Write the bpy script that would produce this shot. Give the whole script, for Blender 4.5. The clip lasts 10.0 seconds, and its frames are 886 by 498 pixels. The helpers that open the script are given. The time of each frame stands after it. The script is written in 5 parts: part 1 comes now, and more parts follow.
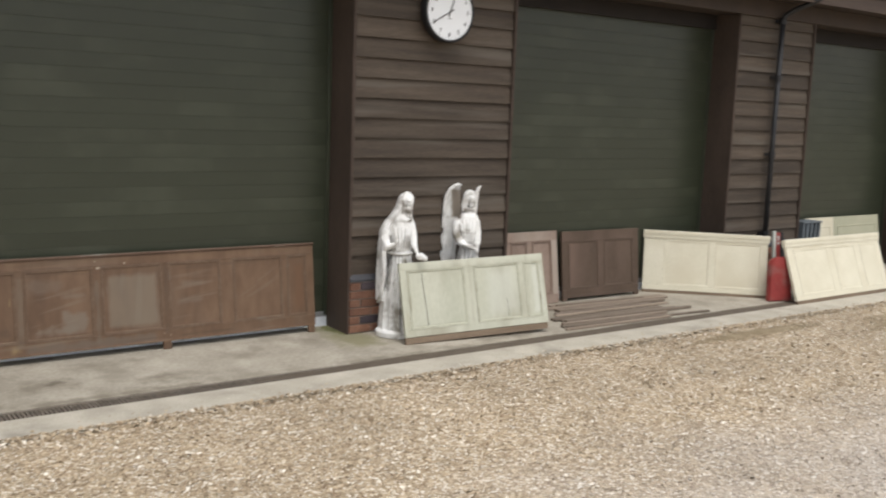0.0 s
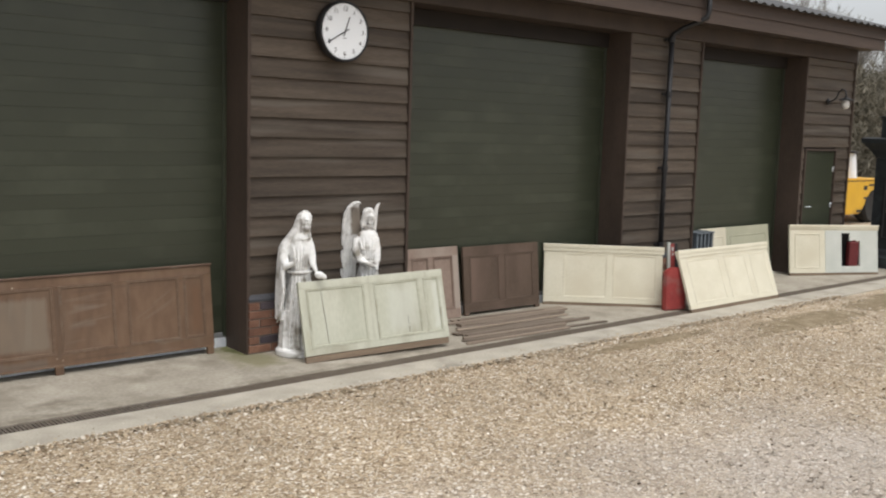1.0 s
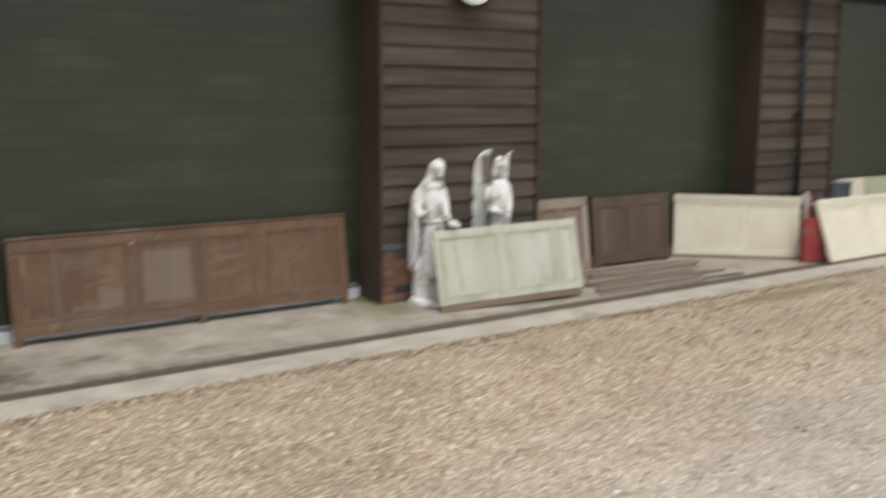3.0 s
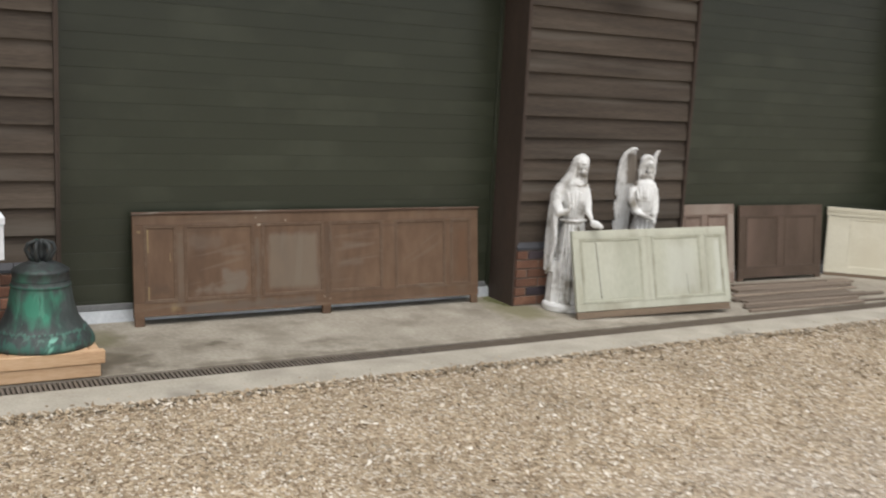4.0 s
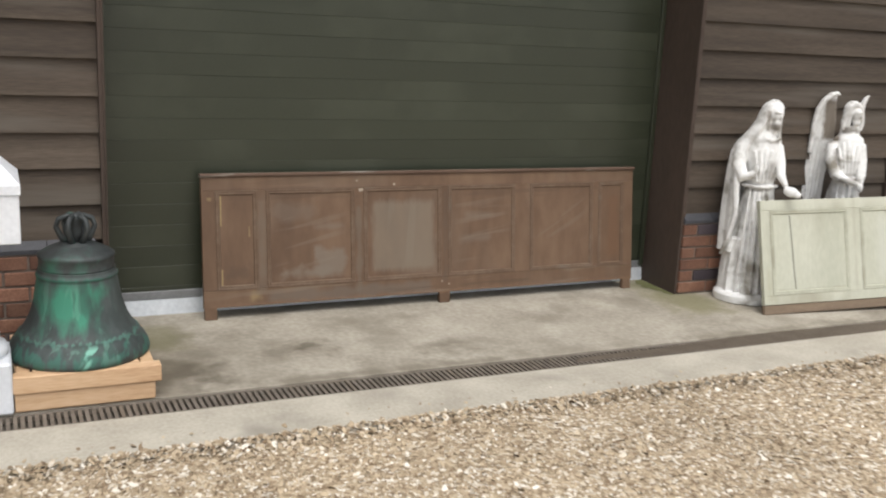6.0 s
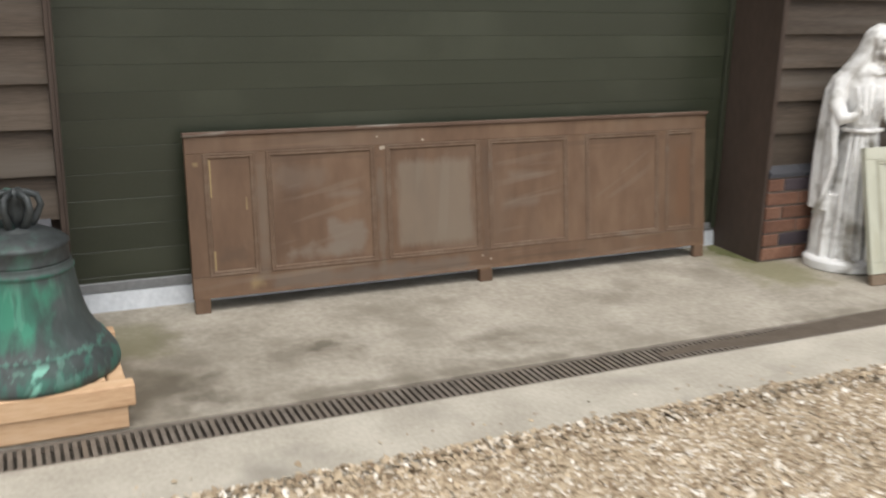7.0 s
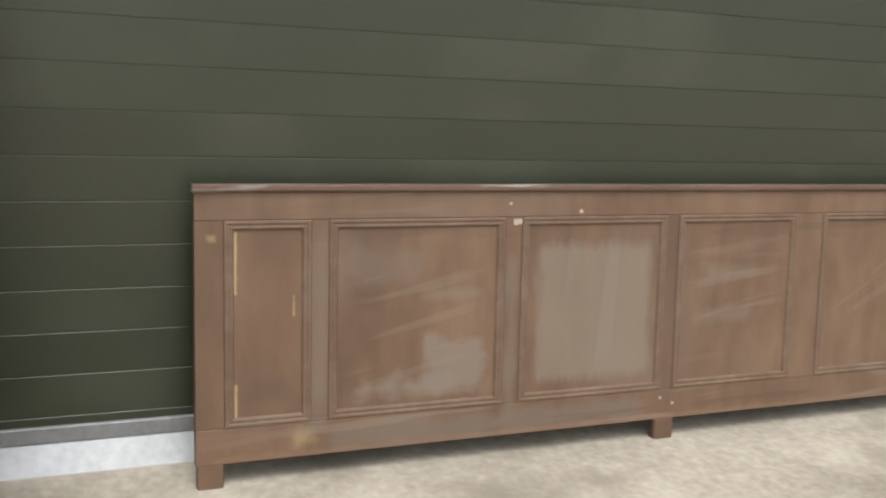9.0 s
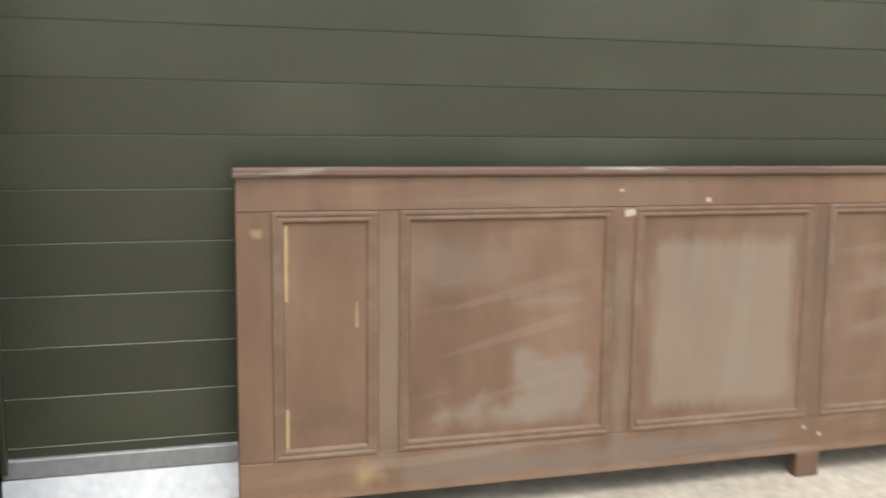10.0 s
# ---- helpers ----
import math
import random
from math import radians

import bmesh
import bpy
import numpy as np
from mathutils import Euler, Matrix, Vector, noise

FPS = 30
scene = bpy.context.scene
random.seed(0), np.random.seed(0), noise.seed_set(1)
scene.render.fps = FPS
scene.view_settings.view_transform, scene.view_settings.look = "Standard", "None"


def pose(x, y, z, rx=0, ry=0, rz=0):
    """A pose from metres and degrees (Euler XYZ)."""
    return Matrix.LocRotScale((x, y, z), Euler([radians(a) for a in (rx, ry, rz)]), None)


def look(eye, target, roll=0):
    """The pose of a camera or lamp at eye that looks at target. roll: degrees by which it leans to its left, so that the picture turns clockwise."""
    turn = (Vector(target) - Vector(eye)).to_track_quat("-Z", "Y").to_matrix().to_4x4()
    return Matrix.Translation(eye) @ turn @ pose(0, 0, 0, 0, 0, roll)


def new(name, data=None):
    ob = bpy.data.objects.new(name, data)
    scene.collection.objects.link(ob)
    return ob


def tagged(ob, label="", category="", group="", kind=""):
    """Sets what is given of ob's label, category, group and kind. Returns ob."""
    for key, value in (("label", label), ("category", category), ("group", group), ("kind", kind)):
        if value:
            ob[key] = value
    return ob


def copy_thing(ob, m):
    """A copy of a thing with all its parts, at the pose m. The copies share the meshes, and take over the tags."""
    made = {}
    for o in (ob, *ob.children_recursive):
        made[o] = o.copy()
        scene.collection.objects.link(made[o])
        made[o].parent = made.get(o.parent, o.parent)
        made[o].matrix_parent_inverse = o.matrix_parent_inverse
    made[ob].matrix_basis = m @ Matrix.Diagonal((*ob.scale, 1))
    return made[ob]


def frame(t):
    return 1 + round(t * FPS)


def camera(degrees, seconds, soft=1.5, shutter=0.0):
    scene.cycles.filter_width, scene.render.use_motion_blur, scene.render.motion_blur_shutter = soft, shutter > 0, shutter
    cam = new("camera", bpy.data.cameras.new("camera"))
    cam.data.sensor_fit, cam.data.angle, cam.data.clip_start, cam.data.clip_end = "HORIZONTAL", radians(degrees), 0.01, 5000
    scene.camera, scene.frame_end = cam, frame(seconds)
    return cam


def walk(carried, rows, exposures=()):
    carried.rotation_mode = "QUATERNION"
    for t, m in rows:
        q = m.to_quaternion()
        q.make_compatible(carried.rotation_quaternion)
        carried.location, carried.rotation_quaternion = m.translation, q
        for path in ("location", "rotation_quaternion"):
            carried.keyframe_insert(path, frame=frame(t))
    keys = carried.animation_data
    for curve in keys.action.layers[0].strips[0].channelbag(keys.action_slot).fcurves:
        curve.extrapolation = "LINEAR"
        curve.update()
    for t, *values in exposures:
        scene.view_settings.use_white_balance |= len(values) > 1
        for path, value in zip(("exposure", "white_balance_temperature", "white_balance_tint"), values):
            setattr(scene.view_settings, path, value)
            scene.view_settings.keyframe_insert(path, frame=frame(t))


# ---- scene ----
cam = camera(49.0, 10.0, soft=2.0, shutter=0.6)
PATH = [
    (0, (-4.281, -7.172, 1.963), (-3.105, -5.58, 1.679), 2.2),
    (0.5, (-4.246, -7.219, 1.926), (-2.995, -5.678, 1.674), 1.4),
    (1, (-4.21, -7.318, 1.996), (-2.897, -5.83, 1.748), 1.7),
    (1.5, (-4.211, -7.307, 1.944), (-2.881, -5.832, 1.703), 1.7),
    (2, (-4.198, -7.331, 1.934), (-2.873, -5.851, 1.696), 1.3),
    (2.5, (-4.232, -7.272, 1.88), (-2.963, -5.745, 1.641), 1.2),
    (3, (-4.371, -7.047, 1.815), (-3.223, -5.441, 1.496), 0.4),
    (3.2, (-4.431, -6.98, 1.86), (-3.349, -5.34, 1.482), 0.1),
    (4.3, (-4.263, -6.198, 1.665), (-3.304, -4.471, 1.347), 3.2),
    (4.5, (-4.208, -6.045, 1.668), (-3.273, -4.308, 1.334), 1.8),
    (5, (-4.095, -5.617, 1.601), (-3.21, -3.848, 1.306), 2.3),
    (5.5, (-3.902, -5.269, 1.605), (-3.068, -3.487, 1.243), 3.6),
    (5.7, (-3.945, -5.097, 1.6), (-3.124, -3.342, 1.161), 2.8),
    (6.8, (-3.699, -4.137, 1.404), (-2.869, -2.363, 0.999), 2.7),
    (7, (-3.641, -3.895, 1.4), (-2.836, -2.142, 0.873), 1.2),
    (7.5, (-3.466, -3.51, 1.329), (-2.761, -1.698, 0.858), 3.1),
    (8, (-3.336, -3.056, 1.231), (-2.675, -1.23, 0.754), 1.9),
    (8.5, (-3.192, -2.59, 1.292), (-2.611, -0.739, 0.805), 2.9),
    (9, (-3.266, -2.159, 1.207), (-2.527, -0.358, 0.748), 3.9),
    (9.5, (-3.167, -1.94, 1.154), (-2.487, -0.12, 0.679), 1.5),
    (10, (-3.098, -1.736, 1.108), (-2.54, 0.123, 0.625), 2.6),
]
walk(cam, [(t, look(eye, target, roll)) for t, eye, target, roll in PATH],
     exposures=[(0, -0.1), (1, -0.14), (3.2, -0.24), (4.5, -0.24), (5.7, 0.04), (7.5, 0.08), (8.0, 0.28), (8.5, 0.36), (9, 0.48), (10, 0.8)])

# ---- light ----
world = bpy.data.worlds.new("overcast")
scene.world = world
world.use_nodes = True
wn = world.node_tree
wn.nodes.clear()
sky = wn.nodes.new("ShaderNodeTexSky")
sky.sky_type, sky.sun_disc = "NISHITA", False
sky.sun_elevation, sky.sun_rotation = radians(69), radians(188)
sky.air_density, sky.dust_density = 1.0, 4.0
grey = wn.nodes.new("ShaderNodeHueSaturation")
grey.inputs["Saturation"].default_value = 0.22
bg = wn.nodes.new("ShaderNodeBackground")
bg.inputs["Strength"].default_value = 0.225
wout = wn.nodes.new("ShaderNodeOutputWorld")
wn.links.new(sky.outputs[0], grey.inputs["Color"])
wn.links.new(grey.outputs[0], bg.inputs["Color"])
wn.links.new(bg.outputs[0], wout.inputs["Surface"])

sun_data = bpy.data.lights.new("sun", "SUN")
sun_data.energy, sun_data.angle, sun_data.color = 0.9, radians(35), (1.0, 0.96, 0.9)
sun_lamp = new("sun", sun_data)
sun_lamp.matrix_world = look((-0.6, -4.3, 11.5), (0, 0, 0))


# ---- materials ----
def links(nt, a, b):
    nt.links.new(a, b)


def mat(name, colors, rough=0.7, metal=0.0, scale=6.0, fine=60.0, stretch=(1, 1, 1), bump=0.2, bump_scale=None,
        random_amount=0.0, island=False, stain=None, stain_scale=1.3, stain_range=(0.52, 0.68), spec=0.4, distance=0.01):
    """A surface with two scales of variation between colours, stains of their own shape, grain and relief."""
    m = bpy.data.materials.new(name)
    m.use_nodes = True
    nt = m.node_tree
    N = nt.nodes
    p = N["Principled BSDF"]
    p.inputs["Metallic"].default_value = metal
    p.inputs["Specular IOR Level"].default_value = spec
    tc = N.new("ShaderNodeTexCoord")
    mp = N.new("ShaderNodeMapping")
    mp.inputs["Scale"].default_value = stretch
    links(nt, tc.outputs["Object"], mp.inputs["Vector"])
    info = N.new("ShaderNodeObjectInfo")
    shift = N.new("ShaderNodeVectorMath")
    shift.operation = "MULTIPLY_ADD"
    comb = N.new("ShaderNodeCombineXYZ")
    for i in range(3):
        links(nt, info.outputs["Random"], comb.inputs[i])
    shift.inputs[1].default_value = (37.0, 53.0, 71.0)
    links(nt, comb.outputs[0], shift.inputs[0])
    links(nt, mp.outputs[0], shift.inputs[2])
    big = N.new("ShaderNodeTexNoise")
    big.inputs["Scale"].default_value, big.inputs["Detail"].default_value = scale, 6
    links(nt, shift.outputs[0], big.inputs["Vector"])
    small = N.new("ShaderNodeTexNoise")
    small.inputs["Scale"].default_value, small.inputs["Detail"].default_value = fine, 4
    links(nt, shift.outputs[0], small.inputs["Vector"])
    mix = N.new("ShaderNodeMath")
    mix.operation = "MULTIPLY_ADD"
    mix.inputs[1].default_value = 0.45
    links(nt, small.outputs["Fac"], mix.inputs[0])
    half = N.new("ShaderNodeMath")
    half.operation = "MULTIPLY"
    half.inputs[1].default_value = 0.6
    links(nt, big.outputs["Fac"], half.inputs[0])
    links(nt, half.outputs[0], mix.inputs[2])
    ramp = N.new("ShaderNodeValToRGB")
    e = ramp.color_ramp.elements
    e[0].position, e[1].position = 0.36, 0.68
    e[0].color, e[1].color = (*colors[0], 1), (*colors[-1], 1)
    for i, c in enumerate(colors[1:-1]):
        el = e.new(0.36 + 0.32 * (i + 1) / (len(colors) - 1))
        el.color = (*c, 1)
    links(nt, mix.outputs[0], ramp.inputs[0])
    color = ramp.outputs[0]
    if random_amount or island:
        hs = N.new("ShaderNodeHueSaturation")
        mr = N.new("ShaderNodeMapRange")
        mr.inputs["To Min"].default_value, mr.inputs["To Max"].default_value = 1 - random_amount, 1 + random_amount
        if island:
            geo = N.new("ShaderNodeNewGeometry")
            links(nt, geo.outputs["Random Per Island"], mr.inputs["Value"])
        else:
            links(nt, info.outputs["Random"], mr.inputs["Value"])
        links(nt, mr.outputs[0], hs.inputs["Value"])
        links(nt, color, hs.inputs["Color"])
        color = hs.outputs[0]
    if stain:
        st = N.new("ShaderNodeTexNoise")
        st.inputs["Scale"].default_value, st.inputs["Detail"].default_value = stain_scale, 8
        links(nt, shift.outputs[0], st.inputs["Vector"])
        sr = N.new("ShaderNodeMapRange")
        sr.inputs["From Min"].default_value, sr.inputs["From Max"].default_value = stain_range
        links(nt, st.outputs["Fac"], sr.inputs["Value"])
        mc = N.new("ShaderNodeMix")
        mc.data_type = "RGBA"
        links(nt, sr.outputs[0], mc.inputs["Factor"])
        links(nt, color, mc.inputs["A"])
        mc.inputs["B"].default_value = (*stain, 1)
        color = mc.outputs["Result"]
    links(nt, color, p.inputs["Base Color"])
    rr = N.new("ShaderNodeMapRange")
    rr.inputs["To Min"].default_value, rr.inputs["To Max"].default_value = max(rough - 0.12, 0.03), min(rough + 0.12, 1)
    links(nt, mix.outputs[0], rr.inputs["Value"])
    links(nt, rr.outputs[0], p.inputs["Roughness"])
    if bump:
        b = N.new("ShaderNodeBump")
        b.inputs["Strength"].default_value, b.inputs["Distance"].default_value = bump, distance
        if bump_scale:
            bn = N.new("ShaderNodeTexNoise")
            bn.inputs["Scale"].default_value, bn.inputs["Detail"].default_value = bump_scale, 4
            links(nt, shift.outputs[0], bn.inputs["Vector"])
            links(nt, bn.outputs["Fac"], b.inputs["Height"])
        else:
            links(nt, mix.outputs[0], b.inputs["Height"])
        links(nt, b.outputs[0], p.inputs["Normal"])
    return m


M = {}
M["board"] = mat("weathered_boarding", [(0.043, 0.032, 0.023), (0.067, 0.05, 0.036), (0.097, 0.075, 0.056)], 0.75, scale=3, fine=40,
                 stretch=(0.35, 1, 5), bump=0.5, random_amount=0.24, stain=(0.105, 0.088, 0.07), stain_scale=1.6, distance=0.004)
M["timber_dark"] = mat("stained_timber", [(0.043, 0.03, 0.0225), (0.073, 0.051, 0.039)], 0.7, scale=4, fine=50, stretch=(1, 1, 0.3), bump=0.4,
                       random_amount=0.15, distance=0.004)
M["fascia"] = mat("fascia_boarding", [(0.045, 0.03, 0.023), (0.085, 0.06, 0.047)], 0.75, scale=3, fine=40, stretch=(0.3, 1, 5), bump=0.4,
                  random_amount=0.2, distance=0.004)
M["shutter"] = mat("green_shutter_paint", [(0.031, 0.0362, 0.0225), (0.038, 0.0436, 0.0272)], 0.34, scale=2, fine=90, bump=0.02, random_amount=0.04,
                   stain=(0.048, 0.054, 0.035), stain_scale=2.0, spec=0.5, distance=0.002)
# near-black for the shade put in above the shutters
M["hood"] = mat("recess_shade_black", [(0.012, 0.009, 0.008), (0.022, 0.017, 0.014)], 0.8, bump=0.2)
M["galv"] = mat("galvanised_steel", [(0.62, 0.66, 0.7), (0.8, 0.84, 0.88)], 0.35, metal=0.25, scale=12, fine=50, bump=0.1, distance=0.002)
M["concrete"] = mat("worn_concrete", [(0.25, 0.224, 0.18), (0.335, 0.302, 0.246), (0.42, 0.385, 0.322)], 0.85, scale=3.4, fine=38, bump=0.35,
                    stain=(0.225, 0.2, 0.158), stain_scale=4.2, stain_range=(0.55, 0.76), distance=0.004)
M["concrete_edge"] = mat("pale_concrete", [(0.33, 0.3, 0.245), (0.48, 0.444, 0.372)], 0.85, scale=4, fine=60, bump=0.35,
                         stain=(0.22, 0.2, 0.165), stain_scale=2.5, stain_range=(0.55, 0.75), distance=0.004)
M["iron"] = mat("rusty_cast_iron", [(0.1, 0.083, 0.066), (0.2, 0.17, 0.14)], 0.8, metal=0.1, scale=8, fine=60, bump=0.4, stain=(0.16, 0.13, 0.1), distance=0.003)
M["pit"] = mat("drain_silt", [(0.03, 0.026, 0.02), (0.07, 0.06, 0.047)], 0.95, bump=0.3)
M["brick"] = mat("red_brick", [(0.115, 0.056, 0.038), (0.18, 0.088, 0.057), (0.25, 0.135, 0.09)], 0.85, scale=9, fine=90, bump=0.5, random_amount=0.35, distance=0.004)
M["brick_dark"] = mat("burnt_brick", [(0.05, 0.04, 0.05), (0.09, 0.07, 0.075)], 0.8, scale=9, fine=90, bump=0.5, random_amount=0.2, distance=0.004)
M["mortar"] = mat("mortar", [(0.16, 0.13, 0.11), (0.24, 0.2, 0.17)], 0.95, fine=120, bump=0.4, distance=0.003)
M["bluebrick"] = mat("blue_plinth_brick", [(0.036, 0.037, 0.043), (0.064, 0.065, 0.073)], 0.6, scale=6, bump=0.2, random_amount=0.15, distance=0.003)


def gravel_mat(name, per_cell):
    """Shingle: each pebble its own tint from brown through buff to white, with broad damp and dusty areas."""
    m = bpy.data.materials.new(name)
    m.use_nodes = True
    nt = m.node_tree
    N = nt.nodes
    p = N["Principled BSDF"]
    p.inputs["Roughness"].default_value, p.inputs["Specular IOR Level"].default_value = 0.7, 0.35
    tc = N.new("ShaderNodeTexCoord")
    if per_cell:
        vo = N.new("ShaderNodeTexVoronoi")
        vo.inputs["Scale"].default_value = 62
        wob = N.new("ShaderNodeTexNoise")
        wob.inputs["Scale"].default_value = 40
        add = N.new("ShaderNodeVectorMath")
        add.operation = "MULTIPLY_ADD"
        add.inputs[1].default_value = (0.02, 0.02, 0.02)
        links(nt, tc.outputs["Object"], wob.inputs["Vector"])
        links(nt, wob.outputs["Color"], add.inputs[0])
        links(nt, tc.outputs["Object"], add.inputs[2])
        links(nt, add.outputs[0], vo.inputs["Vector"])
        sep = N.new("ShaderNodeSeparateColor")
        links(nt, vo.outputs["Color"], sep.inputs[0])
        pick = sep.outputs[0]
        b = N.new("ShaderNodeBump")
        b.inputs["Strength"].default_value, b.inputs["Distance"].default_value, b.invert = 0.7, 0.008, True
        links(nt, vo.outputs["Distance"], b.inputs["Height"])
        links(nt, b.outputs[0], p.inputs["Normal"])
    else:
        geo = N.new("ShaderNodeNewGeometry")
        pick = geo.outputs["Random Per Island"]
    ramp = N.new("ShaderNodeValToRGB")
    e = ramp.color_ramp.elements
    e[0].position, e[0].color = 0.0, (0.19, 0.13, 0.078, 1)
    e[1].position, e[1].color = 1.0, (0.82, 0.77, 0.68, 1)
    for pos, c in ((0.25, (0.32, 0.245, 0.16)), (0.5, (0.42, 0.335, 0.23)), (0.72, (0.49, 0.39, 0.265)), (0.88, (0.57, 0.5, 0.4))):
        el = e.new(pos)
        el.color = (*c, 1)
    links(nt, pick, ramp.inputs[0])
    big = N.new("ShaderNodeTexNoise")
    big.inputs["Scale"].default_value, big.inputs["Detail"].default_value = 0.55, 6
    links(nt, tc.outputs["Object"], big.inputs["Vector"])
    mr = N.new("ShaderNodeMapRange")
    mr.inputs["From Min"].default_value, mr.inputs["From Max"].default_value = 0.35, 0.7
    mr.inputs["To Min"].default_value, mr.inputs["To Max"].default_value = 1.1, 0.82
    links(nt, big.outputs["Fac"], mr.inputs["Value"])
    hs = N.new("ShaderNodeHueSaturation")
    links(nt, mr.outputs[0], hs.inputs["Value"])
    links(nt, ramp.outputs[0], hs.inputs["Color"])
    links(nt, hs.outputs[0], p.inputs["Base Color"])
    return m


M["gravel_bed"] = gravel_mat("shingle_bed", True)
M["stones"] = gravel_mat("loose_shingle", False)
M["brown_panel"] = mat("brown_painted_panelling", [(0.1, 0.058, 0.034), (0.137, 0.081, 0.048), (0.174, 0.108, 0.066)], 0.6, scale=2.6, fine=14, stretch=(1, 1, 0.4),
                       bump=0.12, bump_scale=40, stain=(0.172, 0.12, 0.082), stain_scale=2.2, stain_range=(0.54, 0.76), distance=0.002)
M["green_paint"] = mat("pale_green_paint", [(0.43, 0.435, 0.345), (0.53, 0.53, 0.435)], 0.55, scale=3, fine=60, stretch=(1, 1, 0.35), bump=0.12, stain=(0.36, 0.345, 0.265), stain_scale=3.5, stain_range=(0.5, 0.72), distance=0.003)
M["cream_paint"] = mat("cream_paint", [(0.6, 0.56, 0.43), (0.7, 0.66, 0.53)], 0.5, scale=3, fine=60, bump=0.1, stain=(0.6, 0.55, 0.42), stain_scale=1.6, distance=0.003)
M["bare_wood"] = mat("bare_timber", [(0.13, 0.09, 0.06), (0.22, 0.165, 0.115)], 0.8, scale=5, fine=60, stretch=(0.4, 4, 4), bump=0.3, distance=0.003)
M["stone"] = mat("weathered_white_stone", [(0.5, 0.48, 0.45), (0.70, 0.69, 0.66), (0.8, 0.79, 0.77)], 0.75, scale=5, fine=60, bump=0.4,
                 stain=(0.30, 0.285, 0.25), stain_scale=3.2, stain_range=(0.56, 0.74), distance=0.006)


# ---- building tools ----
def part(name, bm, material, parent, label="", smooth=False, at=None):
    """One bmesh as one mesh object, under a thing or a part where given."""
    bmesh.ops.recalc_face_normals(bm, faces=bm.faces[:])
    me = bpy.data.meshes.new(name)
    bm.to_mesh(me)
    bm.free()
    me.materials.append(material)
    if smooth:
        me.polygons.foreach_set("use_smooth", [True] * len(me.polygons))
    ob = new(name, me)
    if parent is not None:
        ob.parent = parent
    if at is not None:
        ob.matrix_basis = at
    if label:
        ob["label"] = label
    return ob


def piece(name, me, parent, m):
    """Another object on shared mesh data."""
    ob = new(name, me)
    ob.parent = parent
    ob.matrix_basis = m
    return ob


def thing(name, label, category, m=None, group="", kind=""):
    ob = new(name)
    ob.empty_display_size = 0.1
    if m is not None:
        ob.matrix_basis = m
    return tagged(ob, label, category, group, kind)


def box(bm, x0, x1, y0, y1, z0, z1, bevel=0.0, m=None, seg=1):
    """A box between two corners, its edges eased."""
    vs = [bm.verts.new((x, y, z)) for x in (x0, x1) for y in (y0, y1) for z in (z0, z1)]
    fs = [bm.faces.new([vs[i] for i in f]) for f in ((0, 1, 3, 2), (4, 6, 7, 5), (0, 4, 5, 1), (2, 3, 7, 6), (0, 2, 6, 4), (1, 5, 7, 3))]
    out = vs
    if bevel:
        es = {e for f in fs for e in f.edges}
        r = bmesh.ops.bevel(bm, geom=list(es), offset=bevel, segments=seg, affect="EDGES", profile=0.6)
        out = list({v for f in r["faces"] for v in f.verts} | {v for v in vs if v.is_valid})
    if m is not None:
        bmesh.ops.transform(bm, matrix=m, verts=out)
    return out


def prism(bm, outline, x0, x1):
    """An outline of (y, z) drawn along x."""
    a = [bm.verts.new((x0, y, z)) for y, z in outline]
    b = [bm.verts.new((x1, y, z)) for y, z in outline]
    n = len(outline)
    bm.faces.new(a), bm.faces.new(b[::-1])
    for i in range(n):
        bm.faces.new((a[i], b[i], b[(i + 1) % n], a[(i + 1) % n]))


def lathe(bm, profile, n=32, m=None, squash=None):
    """A profile of (r, z) turned round z."""
    rings = []
    for r, z in profile:
        rings.append([bm.verts.new((r * math.cos(2 * math.pi * i / n), r * math.sin(2 * math.pi * i / n), z)) for i in range(n)])
    for a, b in zip(rings, rings[1:]):
        for i in range(n):
            bm.faces.new((a[i], a[(i + 1) % n], b[(i + 1) % n], b[i]))
    if profile[0][0] > 1e-4:
        bm.faces.new(rings[0][::-1])
    if profile[-1][0] > 1e-4:
        bm.faces.new(rings[-1])
    vs = [v for r in rings for v in r]
    if m is not None:
        bmesh.ops.transform(bm, matrix=m, verts=vs)
    return vs


def tube(bm, points, radius, n=8):
    """A round bar along points; radius one number or one for each point."""
    pts = [Vector(p) for p in points]
    rad = radius if hasattr(radius, "__len__") else [radius] * len(pts)
    rings = []
    for i, p in enumerate(pts):
        d = (pts[min(i + 1, len(pts) - 1)] - pts[max(i - 1, 0)]).normalized()
        u = d.orthogonal().normalized() if i == 0 else (u - d * u.dot(d)).normalized()
        w = d.cross(u)
        rings.append([bm.verts.new(p + rad[i] * (math.cos(2 * math.pi * k / n) * u + math.sin(2 * math.pi * k / n) * w)) for k in range(n)])
    for a, b in zip(rings, rings[1:]):
        for k in range(n):
            bm.faces.new((a[k], a[(k + 1) % n], b[(k + 1) % n], b[k]))
    bm.faces.new(rings[0][::-1]), bm.faces.new(rings[-1])


# ---- the building ----
LAP0, LAP, LINTEL = 0.505, 0.1706, 3.165
SHUT = 0.345
PIERS = [(-7.6, -3.452), (0.0, 1.75), (5.075, 6.53), (9.17, 10.63)]


def board_mesh(length, material):
    bm = bmesh.new()
    prism(bm, [(-0.038, 0.0), (-0.014, 0.0), (-0.006, 0.195), (-0.012, 0.195)], 0.0, length)
    bmesh.ops.recalc_face_normals(bm, faces=bm.faces[:])
    me = bpy.data.meshes.new("weatherboard")
    bm.to_mesh(me)
    bm.free()
    me.materials.append(material)
    return me


